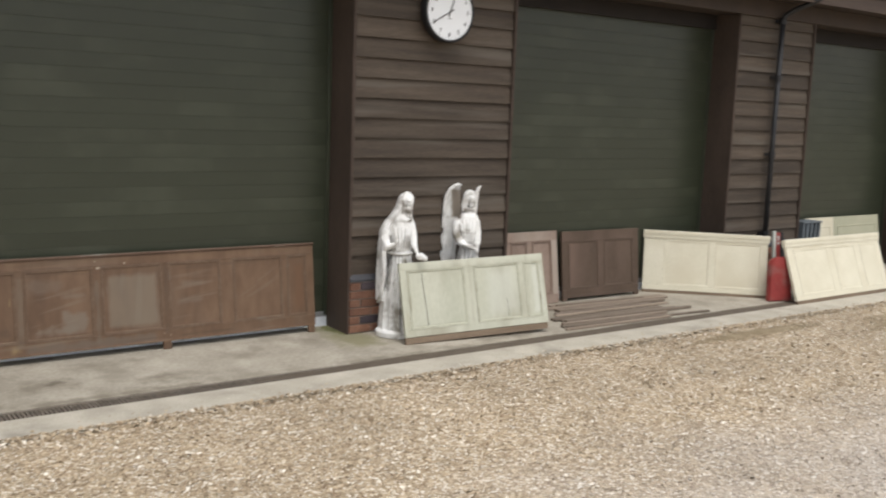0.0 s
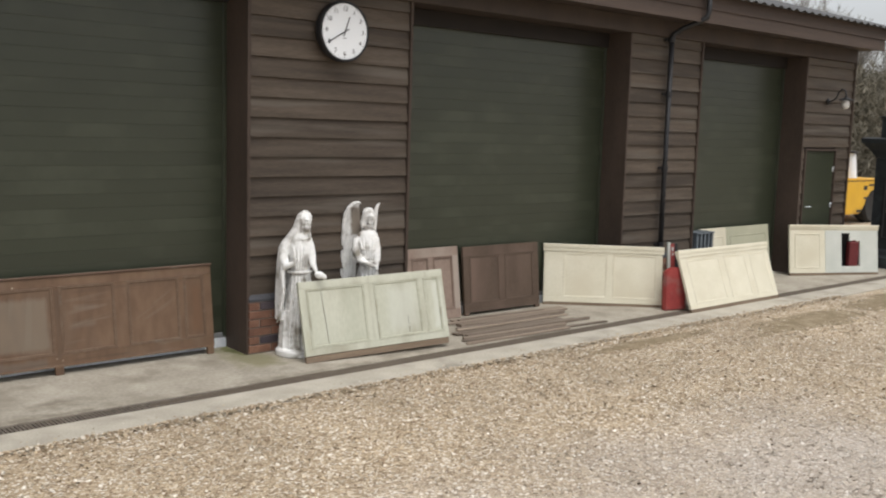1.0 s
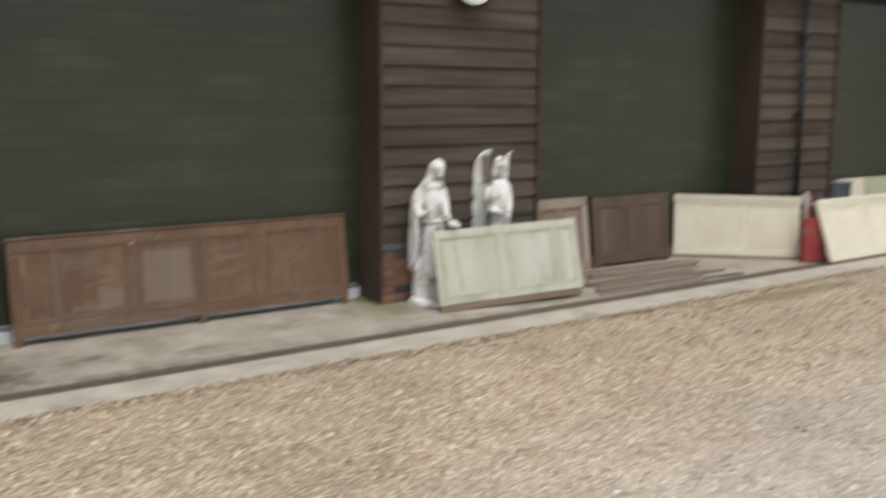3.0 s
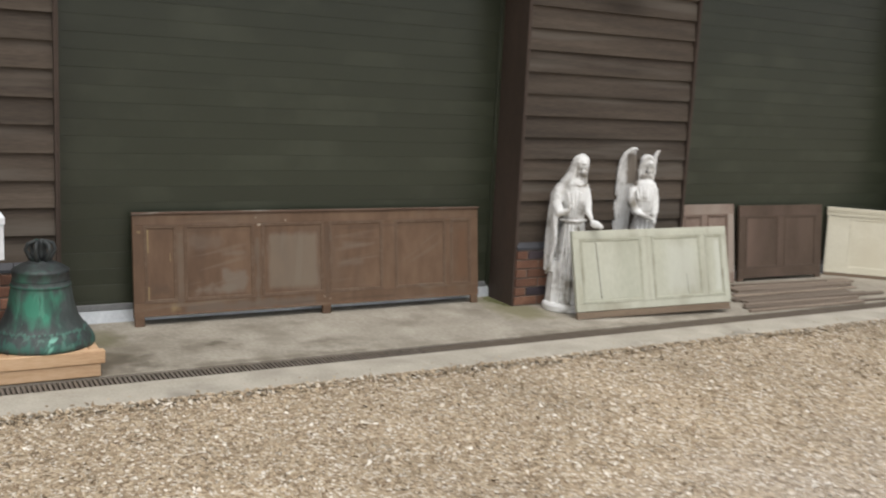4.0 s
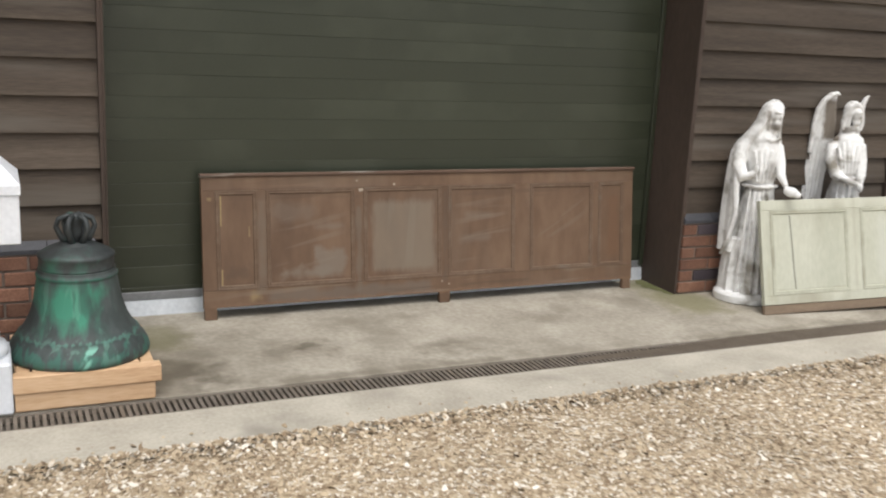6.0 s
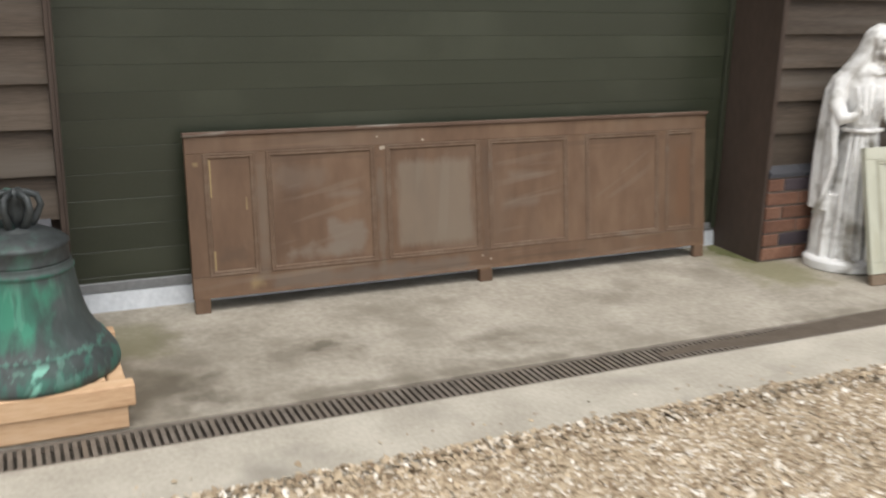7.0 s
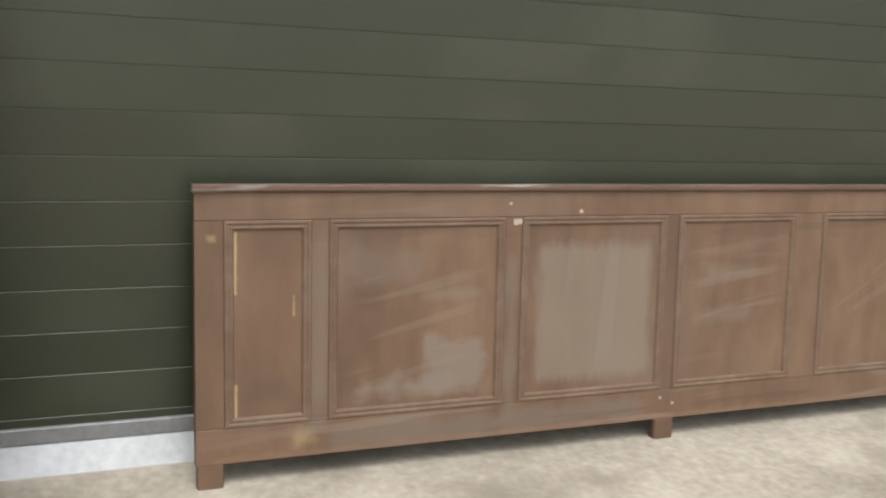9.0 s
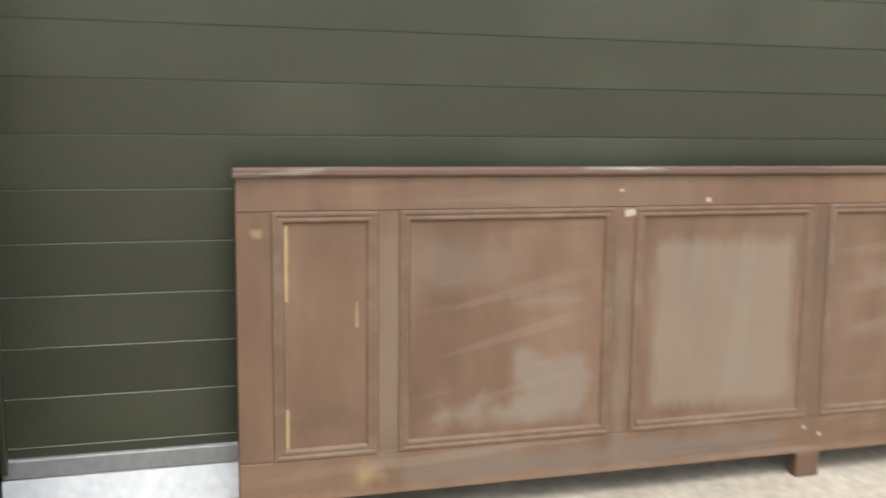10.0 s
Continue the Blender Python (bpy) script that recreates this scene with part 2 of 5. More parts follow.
def pier(name, x0, x1, doorway=None):
    w = thing(name, "dark weatherboarded timber pier on a low red brick plinth", "wall", kind="structure")
    bm = bmesh.new()
    if doorway:
        a, b, top = doorway
        box(bm, x0, a, 0.03, 0.5, -0.1, 3.6)
        box(bm, b, x1, 0.03, 0.5, -0.1, 3.6)
        box(bm, a, b, 0.03, 0.5, top, 3.6)
    else:
        box(bm, x0, x1, 0.03, 0.5, -0.1, 3.6)
    part("backing", bm, M["timber_dark"], w)
    # lining of the opening, and corner posts
    bm = bmesh.new()
    box(bm, x0 - 0.016, x0 + 0.0, -0.036, SHUT + 0.05, -0.05, LINTEL, 0.003)
    box(bm, x1 - 0.0, x1 + 0.012, -0.036, SHUT + 0.05, -0.05, LINTEL, 0.003)
    part("lining", bm, M["timber_dark"], w, "brown timber lining board")
    return w


walls = []
for i, (x0, x1) in enumerate(PIERS):
    walls.append(pier("wall_%d" % (i + 1), x0, x1, (9.29, 10.23, 1.84) if i == 3 else None))

# beam over the openings, soffit, fascia and roof
bm = bmesh.new()
box(bm, -7.6, 10.63, -0.045, 0.45, LINTEL, 3.36, 0.006)
beam = tagged(part("lintel_beam", bm, M["timber_dark"], None), "dark timber beam over the shutter openings", "beam", kind="structure")
bm = bmesh.new()
box(bm, -7.6, 10.81, -0.33, 0.45, 3.36, 3.385)
tagged(part("soffit", bm, M["timber_dark"], None), "dark timber soffit boards under the eaves", "soffit", kind="structure")
# dark boxes stand in for the shade at the head of each opening
bm = bmesh.new()
for i in range(3):
    box(bm, PIERS[i][1] + 0.017, PIERS[i + 1][0] - 0.017, 0.29, 0.335, 3.0, LINTEL - 0.001, 0.004)
tagged(part("shutter_hood", bm, M["hood"], None), "black strips standing in for the shade above the roller shutters", "hood", kind="structure")
fascia = thing("fascia", "brown weatherboarded fascia along the eaves", "fascia", kind="structure")
for k in range(2):
    bm = bmesh.new()
    prism(bm, [(-0.375, 3.345 + 0.165 * k), (-0.35, 3.345 + 0.165 * k), (-0.345, 3.53 + 0.165 * k), (-0.355, 3.53 + 0.165 * k)], -7.6, 10.81 + 0.28 * k)
    part("fascia_board", bm, M["fascia"], fascia)
M["roof"] = mat("grey_roof_sheet", [(0.06, 0.06, 0.06), (0.11, 0.11, 0.11)], 0.7, scale=3, bump=0.2)
bm = bmesh.new()
n = 846
for row, (y, z) in enumerate(((-0.47, 3.675), (5.5, 5.3))):
    for i in range(n + 1):
        bm.verts.new((-7.6 + 19.0 * i / n, y, z + 0.015 * math.cos(i * 2 * math.pi / 9)))
bm.verts.ensure_lookup_table()
for i in range(n):
    bm.faces.new([bm.verts[j] for j in (i, i + 1, n + 2 + i, n + 1 + i)])
r = bmesh.ops.extrude_face_region(bm, geom=bm.faces[:])
bmesh.ops.translate(bm, vec=(0, 0, 0.012), verts=[v for v in r["geom"] if isinstance(v, bmesh.types.BMVert)])
tagged(part("roof", bm, M["roof"], None), "grey corrugated sheet roof with a shallow pitch", "roof", kind="structure")
bm = bmesh.new()
box(bm, 10.61, 10.64, 0.03, 11.0, -0.1, 3.6)
box(bm, -7.6, 10.61, 10.97, 11.0, -0.1, 5.0)
box(bm, -7.63, -7.6, 0.03, 11.0, -0.1, 3.6)
tagged(part("wall_rear", bm, M["timber_dark"], None), "dark timber side and rear walls of the barn", "wall", kind="structure")


def shutter(name, x0, x1):
    s = thing(name, "dark olive green steel roller shutter, closed", "roller shutter", group="roller shutters", kind="structure")
    bm = bmesh.new()
    p = 0.1125
    prism(bm, [(0.02, 0.0), (0.0006, 0.0), (0.0, 0.0008), (0.0, p - 0.003), (0.0018, p - 0.0012), (0.0018, p), (0.02, p)], 0, x1 - x0)
    bmesh.ops.recalc_face_normals(bm, faces=bm.faces[:])
    me = bpy.data.meshes.new("slat")
    bm.to_mesh(me)
    bm.free()
    me.materials.append(M["shutter"])
    for k in range(-1, 28):
        piece("slat", me, s, pose(x0, SHUT, 0.1525 + p * k))
    bm = bmesh.new()
    box(bm, x0, x1, SHUT - 0.012, SHUT + 0.02, 0.084, 0.128, 0.003)
    part("bottom_rail", bm, M["galv_grey"], s, "grey bottom rail")
    bm = bmesh.new()
    prism(bm, [(SHUT - 0.024, -0.02), (SHUT - 0.024, 0.002), (SHUT - 0.014, 0.082), (SHUT + 0.04, 0.082), (SHUT + 0.04, -0.02)], x0, x1)
    part("threshold", bm, M["galv"], s, "bright galvanised threshold strip")
    for a, b in ((x0, x0 + 0.014), (x1 - 0.03, x1)):
        bm = bmesh.new()
        box(bm, a, b, SHUT - 0.025, SHUT + 0.04, 0.1, LINTEL, 0.003)
        part("guide_rail", bm, M["shutter"], s)
    return s


M["galv_grey"] = mat("dull_zinc", [(0.2, 0.205, 0.21), (0.28, 0.285, 0.29)], 0.55, metal=0.3, scale=10, bump=0.1)
for i in range(3):
    shutter("shutter_%d" % (i + 1), PIERS[i][1] + 0.016, PIERS[i + 1][0] - 0.016)

# concrete apron with its drain, and the yard
DRAIN0, DRAIN1, EDGE = -0.99, -0.825, -1.36


def slab_z(y):
    return 0.0 - 0.022 * (0.35 - y)


bm = bmesh.new()
prism(bm, [(0.6, 0.0), (0.6, -0.2), (DRAIN1, -0.2), (DRAIN1, slab_z(DRAIN1)), (0.35, 0.0)], -9.0, 13.5)
tagged(part("concrete_apron", bm, M["concrete"], None), "stained grey concrete apron before the shutters", "floor", kind="structure")
bm = bmesh.new()
prism(bm, [(DRAIN0, -0.2), (EDGE, -0.2), (EDGE - 0.005, -0.035), (EDGE + 0.012, slab_z(DRAIN0) - 0.004), (DRAIN0, slab_z(DRAIN0))], -9.0, 13.5)
tagged(part("concrete_kerb", bm, M["concrete_edge"], None), "pale concrete kerb strip beside the gravel", "kerb", kind="structure")
drain = thing("drain_channel", "cast iron slotted drain channel full of silt", "drain", kind="structure")
bm = bmesh.new()
box(bm, -9.0, 13.5, DRAIN0, DRAIN1, -0.2, -0.058)
part("channel", bm, M["pit"], drain)
for a, b in ((DRAIN0, DRAIN0 + 0.018), (DRAIN1 - 0.018, DRAIN1)):
    bm = bmesh.new()
    box(bm, -9.0, 13.5, a, b, -0.058, slab_z(DRAIN0) - 0.003)
    part("rail", bm, M["iron"], drain)
# ---- ground ----
bm = bmesh.new()
xs = [-400, -60, -20] + [-9 + 0.25 * i for i in range(97)] + [30, 80, 400]
ys = [-400, -60, -20] + [-9 + 0.25 * i for i in range(31)] + [-1.3, 0, 12, 40, 100, 400]


def ground_z(x, y):
    return -0.05 + 0.014 * noise.noise((x * 0.7, y * 0.7, 3)) + 0.007 * noise.noise((x * 3, y * 3, 8))


grid = {}
for i, x in enumerate(xs):
    for j, y in enumerate(ys):
        near = -10 < x < 20 and -10 < y < -1.25
        z = ground_z(x, y) if near else -0.06
        if y > -1.3 and -8.9 < x < 13.4:
            z = -0.3
        grid[i, j] = bm.verts.new((x, y, z))
for i in range(len(xs) - 1):
    for j in range(len(ys) - 1):
        bm.faces.new((grid[i, j], grid[i + 1, j], grid[i + 1, j + 1], grid[i, j + 1]))
tagged(part("ground", bm, M["gravel_bed"], None, smooth=True), "flint gravel yard, brown and buff", "gravel", kind="structure")

# loose stones, too many to count, over the part of the yard that lies near the apron
rng = np.random.default_rng(7)


def edge_z(x, y):
    """The bed, banked up against the kerb and spilling on to it."""
    w = min(max((y - EDGE + 0.07) / 0.075, 0.0), 1.0)
    return (1 - w) * ground_z(x, y) + w * (slab_z(DRAIN0) + 0.002)


def stones(name, x0, x1, y0, y1, count, size):
    px, py = rng.uniform(x0, x1, count), rng.uniform(y0, y1, count)
    s = size * np.exp(rng.normal(0, 0.38, count)).clip(0.4, 2.2)
    base = np.array([(1, 0, 0), (0.5, 0.86, 0), (-0.5, 0.86, 0), (-1, 0, 0), (-0.5, -0.86, 0), (0.5, -0.86, 0), (0.15, 0.1, 0.75)], float)
    faces = [(0, 1, 6), (1, 2, 6), (2, 3, 6), (3, 4, 6), (4, 5, 6), (5, 0, 6)]
    v = base[None] + rng.normal(0, 0.22, (count, 7, 3))
    v[:, :, 2] *= 0.6
    v *= s[:, None, None] * np.array([1.0, 0.72, 0.7])
    a = rng.uniform(0, 2 * np.pi, count)
    tx, ty = rng.normal(0, 0.3, (2, count))
    vx = v[:, :, 0] * np.cos(a)[:, None] - v[:, :, 1] * np.sin(a)[:, None]
    vy = v[:, :, 0] * np.sin(a)[:, None] + v[:, :, 1] * np.cos(a)[:, None]
    vz = v[:, :, 2] + tx[:, None] * vx + ty[:, None] * vy
    gz = np.array([edge_z(x, y) for x, y in zip(px, py)])
    co = np.stack([vx + px[:, None], vy + py[:, None], vz + (gz + rng.uniform(-0.003, 0.004, count))[:, None]], -1).reshape(-1, 3)
    idx = (np.array(faces)[None] + 7 * np.arange(count)[:, None, None]).reshape(-1)
    me = bpy.data.meshes.new(name)
    me.vertices.add(len(co))
    me.vertices.foreach_set("co", co.ravel())
    me.loops.add(len(idx))
    me.loops.foreach_set("vertex_index", idx)
    me.polygons.add(len(idx) // 3)
    me.polygons.foreach_set("loop_start", np.arange(0, len(idx), 3))
    me.update(calc_edges=True)
    me.materials.append(M["stones"])
    return tagged(new(name, me), "loose brown, buff and white flint gravel stones", "gravel", kind="stuff")


stones("gravel", -5.2, 1.0, -5.6, EDGE + 0.015, 120000, 0.0078)
stones("gravel", -5.0, 1.0, EDGE - 0.08, EDGE + 0.03, 5200, 0.009)
stones("gravel", -5.0, 8.0, EDGE + 0.02, EDGE + 0.16, 260, 0.007)
stones("gravel", 1.0, 8.0, EDGE - 0.09, EDGE + 0.03, 5000, 0.009)
stones("gravel", 1.0, 4.5, -5.6, EDGE + 0.01, 60000, 0.008)
stones("gravel", 4.5, 8.5, -5.4, EDGE - 0.1, 40000, 0.008)
stones("gravel", 8.5, 14.0, -4.6, EDGE - 0.25, 16000, 0.0085)
# a bare earthy patch where vehicles turn, close to the kerb
M["earth"] = mat("damp_sandy_earth", [(0.15, 0.115, 0.066), (0.225, 0.175, 0.108), (0.33, 0.27, 0.185)], 0.95, scale=6, fine=60, bump=0.4, distance=0.006)
for cx, cy, rx, ry, sd in ((6.0, -1.95, 1.5, 0.33, 1), (8.8, -1.9, 1.9, 0.4, 2), (3.6, -1.62, 1.1, 0.13, 3)):
    bm = bmesh.new()
    mid_v = bm.verts.new((cx, cy, ground_z(cx, cy) + 0.014))
    ring = []
    for k in range(64):
        a = 2 * math.pi * k / 64
        w = 1 + 0.35 * noise.noise((math.cos(a) * 2.2, math.sin(a) * 2.2, sd * 7.1)) + 0.15 * noise.noise((math.cos(a) * 8, math.sin(a) * 8, sd))
        x, y = cx + rx * w * math.cos(a), min(cy + ry * w * math.sin(a), EDGE - 0.02)
        ring.append(bm.verts.new((x, y, ground_z(x, y) - 0.002)))
    for k in range(64):
        bm.faces.new((mid_v, ring[k], ring[(k + 1) % 64]))
    tagged(part("earth_patch", bm, M["earth"], None, smooth=True), "bare sandy earth showing through the gravel", "earth", kind="stuff")
# ---- panelling and boards ----
def leaning(a, b, tilt):
    """Pose of a board whose lower front edge runs from a to b and which leans back by tilt degrees."""
    d = Vector(b) - Vector(a)
    flat = math.hypot(d.x, d.y)
    return (Matrix.Translation(a) @ Matrix.Rotation(math.atan2(d.y, d.x), 4, "Z") @ Matrix.Rotation(-math.atan2(d.z, flat), 4, "Y")
            @ Matrix.Rotation(radians(-tilt), 4, "X"))


def rect_loft(bm, u0, u1, v0, v1, rings, fill=True):
    """Nested rectangles (inset, depth), joined one to the next."""
    last = None
    for d, y in rings:
        ring = [bm.verts.new(c) for c in ((u0 + d, y, v0 + d), (u1 - d, y, v0 + d), (u1 - d, y, v1 - d), (u0 + d, y, v1 - d))]
        if last:
            for i in range(4):
                bm.faces.new((last[i], last[(i + 1) % 4], ring[(i + 1) % 4], ring[i]))
        last = ring
    if fill:
        bm.faces.new(last)


def panelling(name, label, m, width, height, panels, pv, frame_mat, panel_mat, low=0.0, cap=None, feet=(), depth=0.034, mould=0.026, group="", relief=1.0, dirty=None):
    t = thing(name, label, "panelling", m, group)
    top = height - (0.02 if cap else 0)
    bm = bmesh.new()
    box(bm, 0, width, 0, depth, pv[1], top, 0.002)
    part("top_rail", bm, frame_mat, t)
    bm = bmesh.new()
    box(bm, 0, width, 0, depth, low, pv[0], 0.002)
    part("bottom_rail", bm, frame_mat, t)
    edges = [0.0] + [e for p in panels for e in p] + [width]
    for a, b in zip(edges[::2], edges[1::2]):
        bm = bmesh.new()
        box(bm, a, b, 0.0008, depth - 0.001, pv[0] + 0.0005, pv[1] - 0.0005, 0.0015)
        part("stile", bm, frame_mat, t)
    for a, b in panels:
        bm = bmesh.new()
        rect_loft(bm, a, b, pv[0], pv[1], [(0, 0.0), (0.003, -0.005 * relief), (0.008, -0.006 * relief), (0.011, -0.001 * relief), (0.014, 0.0), (0.017, -0.004 * relief), (0.021, -0.003 * relief), (mould, 0.013 * relief)], fill=False)
        part("moulding", bm, dirty or frame_mat, t)
        bm = bmesh.new()
        rect_loft(bm, a, b, pv[0], pv[1], [(mould - 0.003, 0.012 * relief), (mould + 0.001, 0.0118 * relief)])
        part("panel", bm, panel_mat, t)
    bm = bmesh.new()
    box(bm, 0.01, width - 0.01, 0.018, depth - 0.006, pv[0] - 0.01, pv[1] + 0.01)
    part("backing", bm, M["bare_wood"], t)
    if cap:
        bm = bmesh.new()
        prism(bm, [(-0.012, top + 0.006), (-0.014, height - 0.004), (-0.008, height), (depth + 0.002, height), (depth + 0.002, top), (-0.004, top), (-0.005, top - 0.012), (-0.0, top - 0.018), (0.002, top - 0.018), (0.002, top + 0.002)][:6] + [(-0.004, top)], -0.004, width + 0.004)
        bmesh.ops.remove_doubles(bm, verts=bm.verts[:], dist=0.0002)
        part("cap_moulding", bm, cap, t)
    for a, b in feet:
        bm = bmesh.new()
        box(bm, a, b, 0.001, depth - 0.002, 0.0, low + 0.012, 0.003)
        part("foot", bm, frame_mat, t)
    return t


def patch(m, u0, u1, v0, v1, color, soft=0.02, wobble=0.03, strength=0.8, scale=9.0, streak=1.0, up="Z"):
    """A worn, faded or painted-shade patch with a ragged edge, of its own colour, laid into a paint."""
    nt = m.node_tree
    N = nt.nodes
    p = N["Principled BSDF"]
    before = p.inputs["Base Color"].links[0].from_socket
    tc = N.new("ShaderNodeTexCoord")
    mp = N.new("ShaderNodeMapping")
    mp.inputs["Scale"].default_value = (streak, 1, 1)
    ns = N.new("ShaderNodeTexNoise")
    ns.inputs["Scale"].default_value, ns.inputs["Detail"].default_value = scale, 5
    links(nt, tc.outputs["Object"], mp.inputs["Vector"])
    links(nt, mp.outputs[0], ns.inputs["Vector"])
    sep = N.new("ShaderNodeSeparateXYZ")
    links(nt, tc.outputs["Object"], sep.inputs[0])
    wob = N.new("ShaderNodeMath")
    wob.operation = "MULTIPLY_ADD"
    wob.inputs[1].default_value, wob.inputs[2].default_value = 2 * wobble, -wobble
    links(nt, ns.outputs["Fac"], wob.inputs[0])
    masks = []
    for out, c, h in (("X", (u0 + u1) / 2, (u1 - u0) / 2), (up, (v0 + v1) / 2, (v1 - v0) / 2)):
        sub = N.new("ShaderNodeMath")
        sub.operation = "SUBTRACT"
        sub.inputs[1].default_value = c
        links(nt, sep.outputs[out], sub.inputs[0])
        ab = N.new("ShaderNodeMath")
        ab.operation = "ABSOLUTE"
        links(nt, sub.outputs[0], ab.inputs[0])
        ad = N.new("ShaderNodeMath")
        ad.operation = "ADD"
        links(nt, ab.outputs[0], ad.inputs[0])
        links(nt, wob.outputs[0], ad.inputs[1])
        mr = N.new("ShaderNodeMapRange")
        mr.inputs["From Min"].default_value, mr.inputs["From Max"].default_value = h, max(h - soft, 0)
        links(nt, ad.outputs[0], mr.inputs["Value"])
        masks.append(mr.outputs[0])
    mul = N.new("ShaderNodeMath")
    mul.operation = "MULTIPLY"
    links(nt, masks[0], mul.inputs[0]), links(nt, masks[1], mul.inputs[1])
    st = N.new("ShaderNodeMath")
    st.operation = "MULTIPLY"
    st.inputs[1].default_value = strength
    links(nt, mul.outputs[0], st.inputs[0])
    mc = N.new("ShaderNodeMix")
    mc.data_type = "RGBA"
    links(nt, st.outputs[0], mc.inputs["Factor"])
    links(nt, before, mc.inputs["A"])
    mc.inputs["B"].default_value = (*color, 1)
    links(nt, mc.outputs["Result"], p.inputs["Base Color"])


def streaks(m, color, x0, x1, z0, z1, slant, scale=46.0, strength=0.85):
    """Slanting scratches and runs of a brighter colour, between two heights."""
    nt = m.node_tree
    N = nt.nodes
    p = N["Principled BSDF"]
    before = p.inputs["Base Color"].links[0].from_socket
    tc = N.new("ShaderNodeTexCoord")
    mp = N.new("ShaderNodeMapping")
    mp.vector_type = "TEXTURE"
    mp.inputs["Rotation"].default_value = (0, radians(slant), 0)
    mp.inputs["Scale"].default_value = (1, 1, 14)
    links(nt, tc.outputs["Object"], mp.inputs["Vector"])
    ns = N.new("ShaderNodeTexNoise")
    ns.inputs["Scale"].default_value, ns.inputs["Detail"].default_value = scale, 3
    links(nt, mp.outputs[0], ns.inputs["Vector"])
    mr = N.new("ShaderNodeMapRange")
    mr.inputs["From Min"].default_value, mr.inputs["From Max"].default_value = 0.57, 0.63
    links(nt, ns.outputs["Fac"], mr.inputs["Value"])
    sep = N.new("ShaderNodeSeparateXYZ")
    links(nt, tc.outputs["Object"], sep.inputs[0])
    fac = mr.outputs[0]
    for out, lo, hi in (("X", x0, x1), ("Z", z0, z1)):
        for edge, inner in ((lo, lo + 0.2 * (hi - lo)), (hi, hi - 0.2 * (hi - lo))):
            er = N.new("ShaderNodeMapRange")
            er.inputs["From Min"].default_value, er.inputs["From Max"].default_value = edge, inner
            links(nt, sep.outputs[out], er.inputs["Value"])
            mul = N.new("ShaderNodeMath")
            mul.operation = "MULTIPLY"
            links(nt, fac, mul.inputs[0]), links(nt, er.outputs[0], mul.inputs[1])
            fac = mul.outputs[0]
    st = N.new("ShaderNodeMath")
    st.operation = "MULTIPLY"
    st.inputs[1].default_value = strength
    links(nt, fac, st.inputs[0])
    mc = N.new("ShaderNodeMix")
    mc.data_type = "RGBA"
    links(nt, st.outputs[0], mc.inputs["Factor"])
    links(nt, before, mc.inputs["A"])
    mc.inputs["B"].default_value = (*color, 1)
    links(nt, mc.outputs["Result"], p.inputs["Base Color"])


# old stains and a green bloom on the concrete
DAMP, DIRT = (0.13, 0.11, 0.08), (0.095, 0.08, 0.057)
for args in ((-2.85, -2.3, -0.55, -0.25, DAMP, 0.16, 0.2, 0.5, 9), (-2.62, -2.42, -0.42, -0.3, DIRT, 0.08, 0.12, 0.7, 12), (-2.05, -1.7, -0.66, -0.42, DAMP, 0.12, 0.16, 0.6, 10),
             (-1.3, -0.85, -0.42, -0.12, DAMP, 0.14, 0.2, 0.3, 8), (0.9, 1.6, -0.8, -0.6, DAMP, 0.1, 0.15, 0.45, 8), (-0.3, 0.25, -0.5, 0.35, (0.17, 0.16, 0.075), 0.18, 0.2, 0.7, 7),
             (-4.4, -2.85, -0.84, 0.05, DAMP, 0.35, 0.35, 0.75, 5), (-3.5, -2.95, -0.82, -0.35, DIRT, 0.2, 0.25, 0.8, 9), (-3.6, -3.05, -0.3, 0.2, (0.15, 0.14, 0.07), 0.12, 0.15, 0.6, 8),
             (-2.9, -1.6, -0.86, -0.72, DAMP, 0.08, 0.12, 0.55, 8), (-0.6, 0.9, -0.86, -0.74, DAMP, 0.08, 0.12, 0.45, 8), (2.2, 4.1, -0.4, 0.2, DAMP, 0.2, 0.25, 0.5, 6)):
    patch(M["concrete"], *args, up="Y")
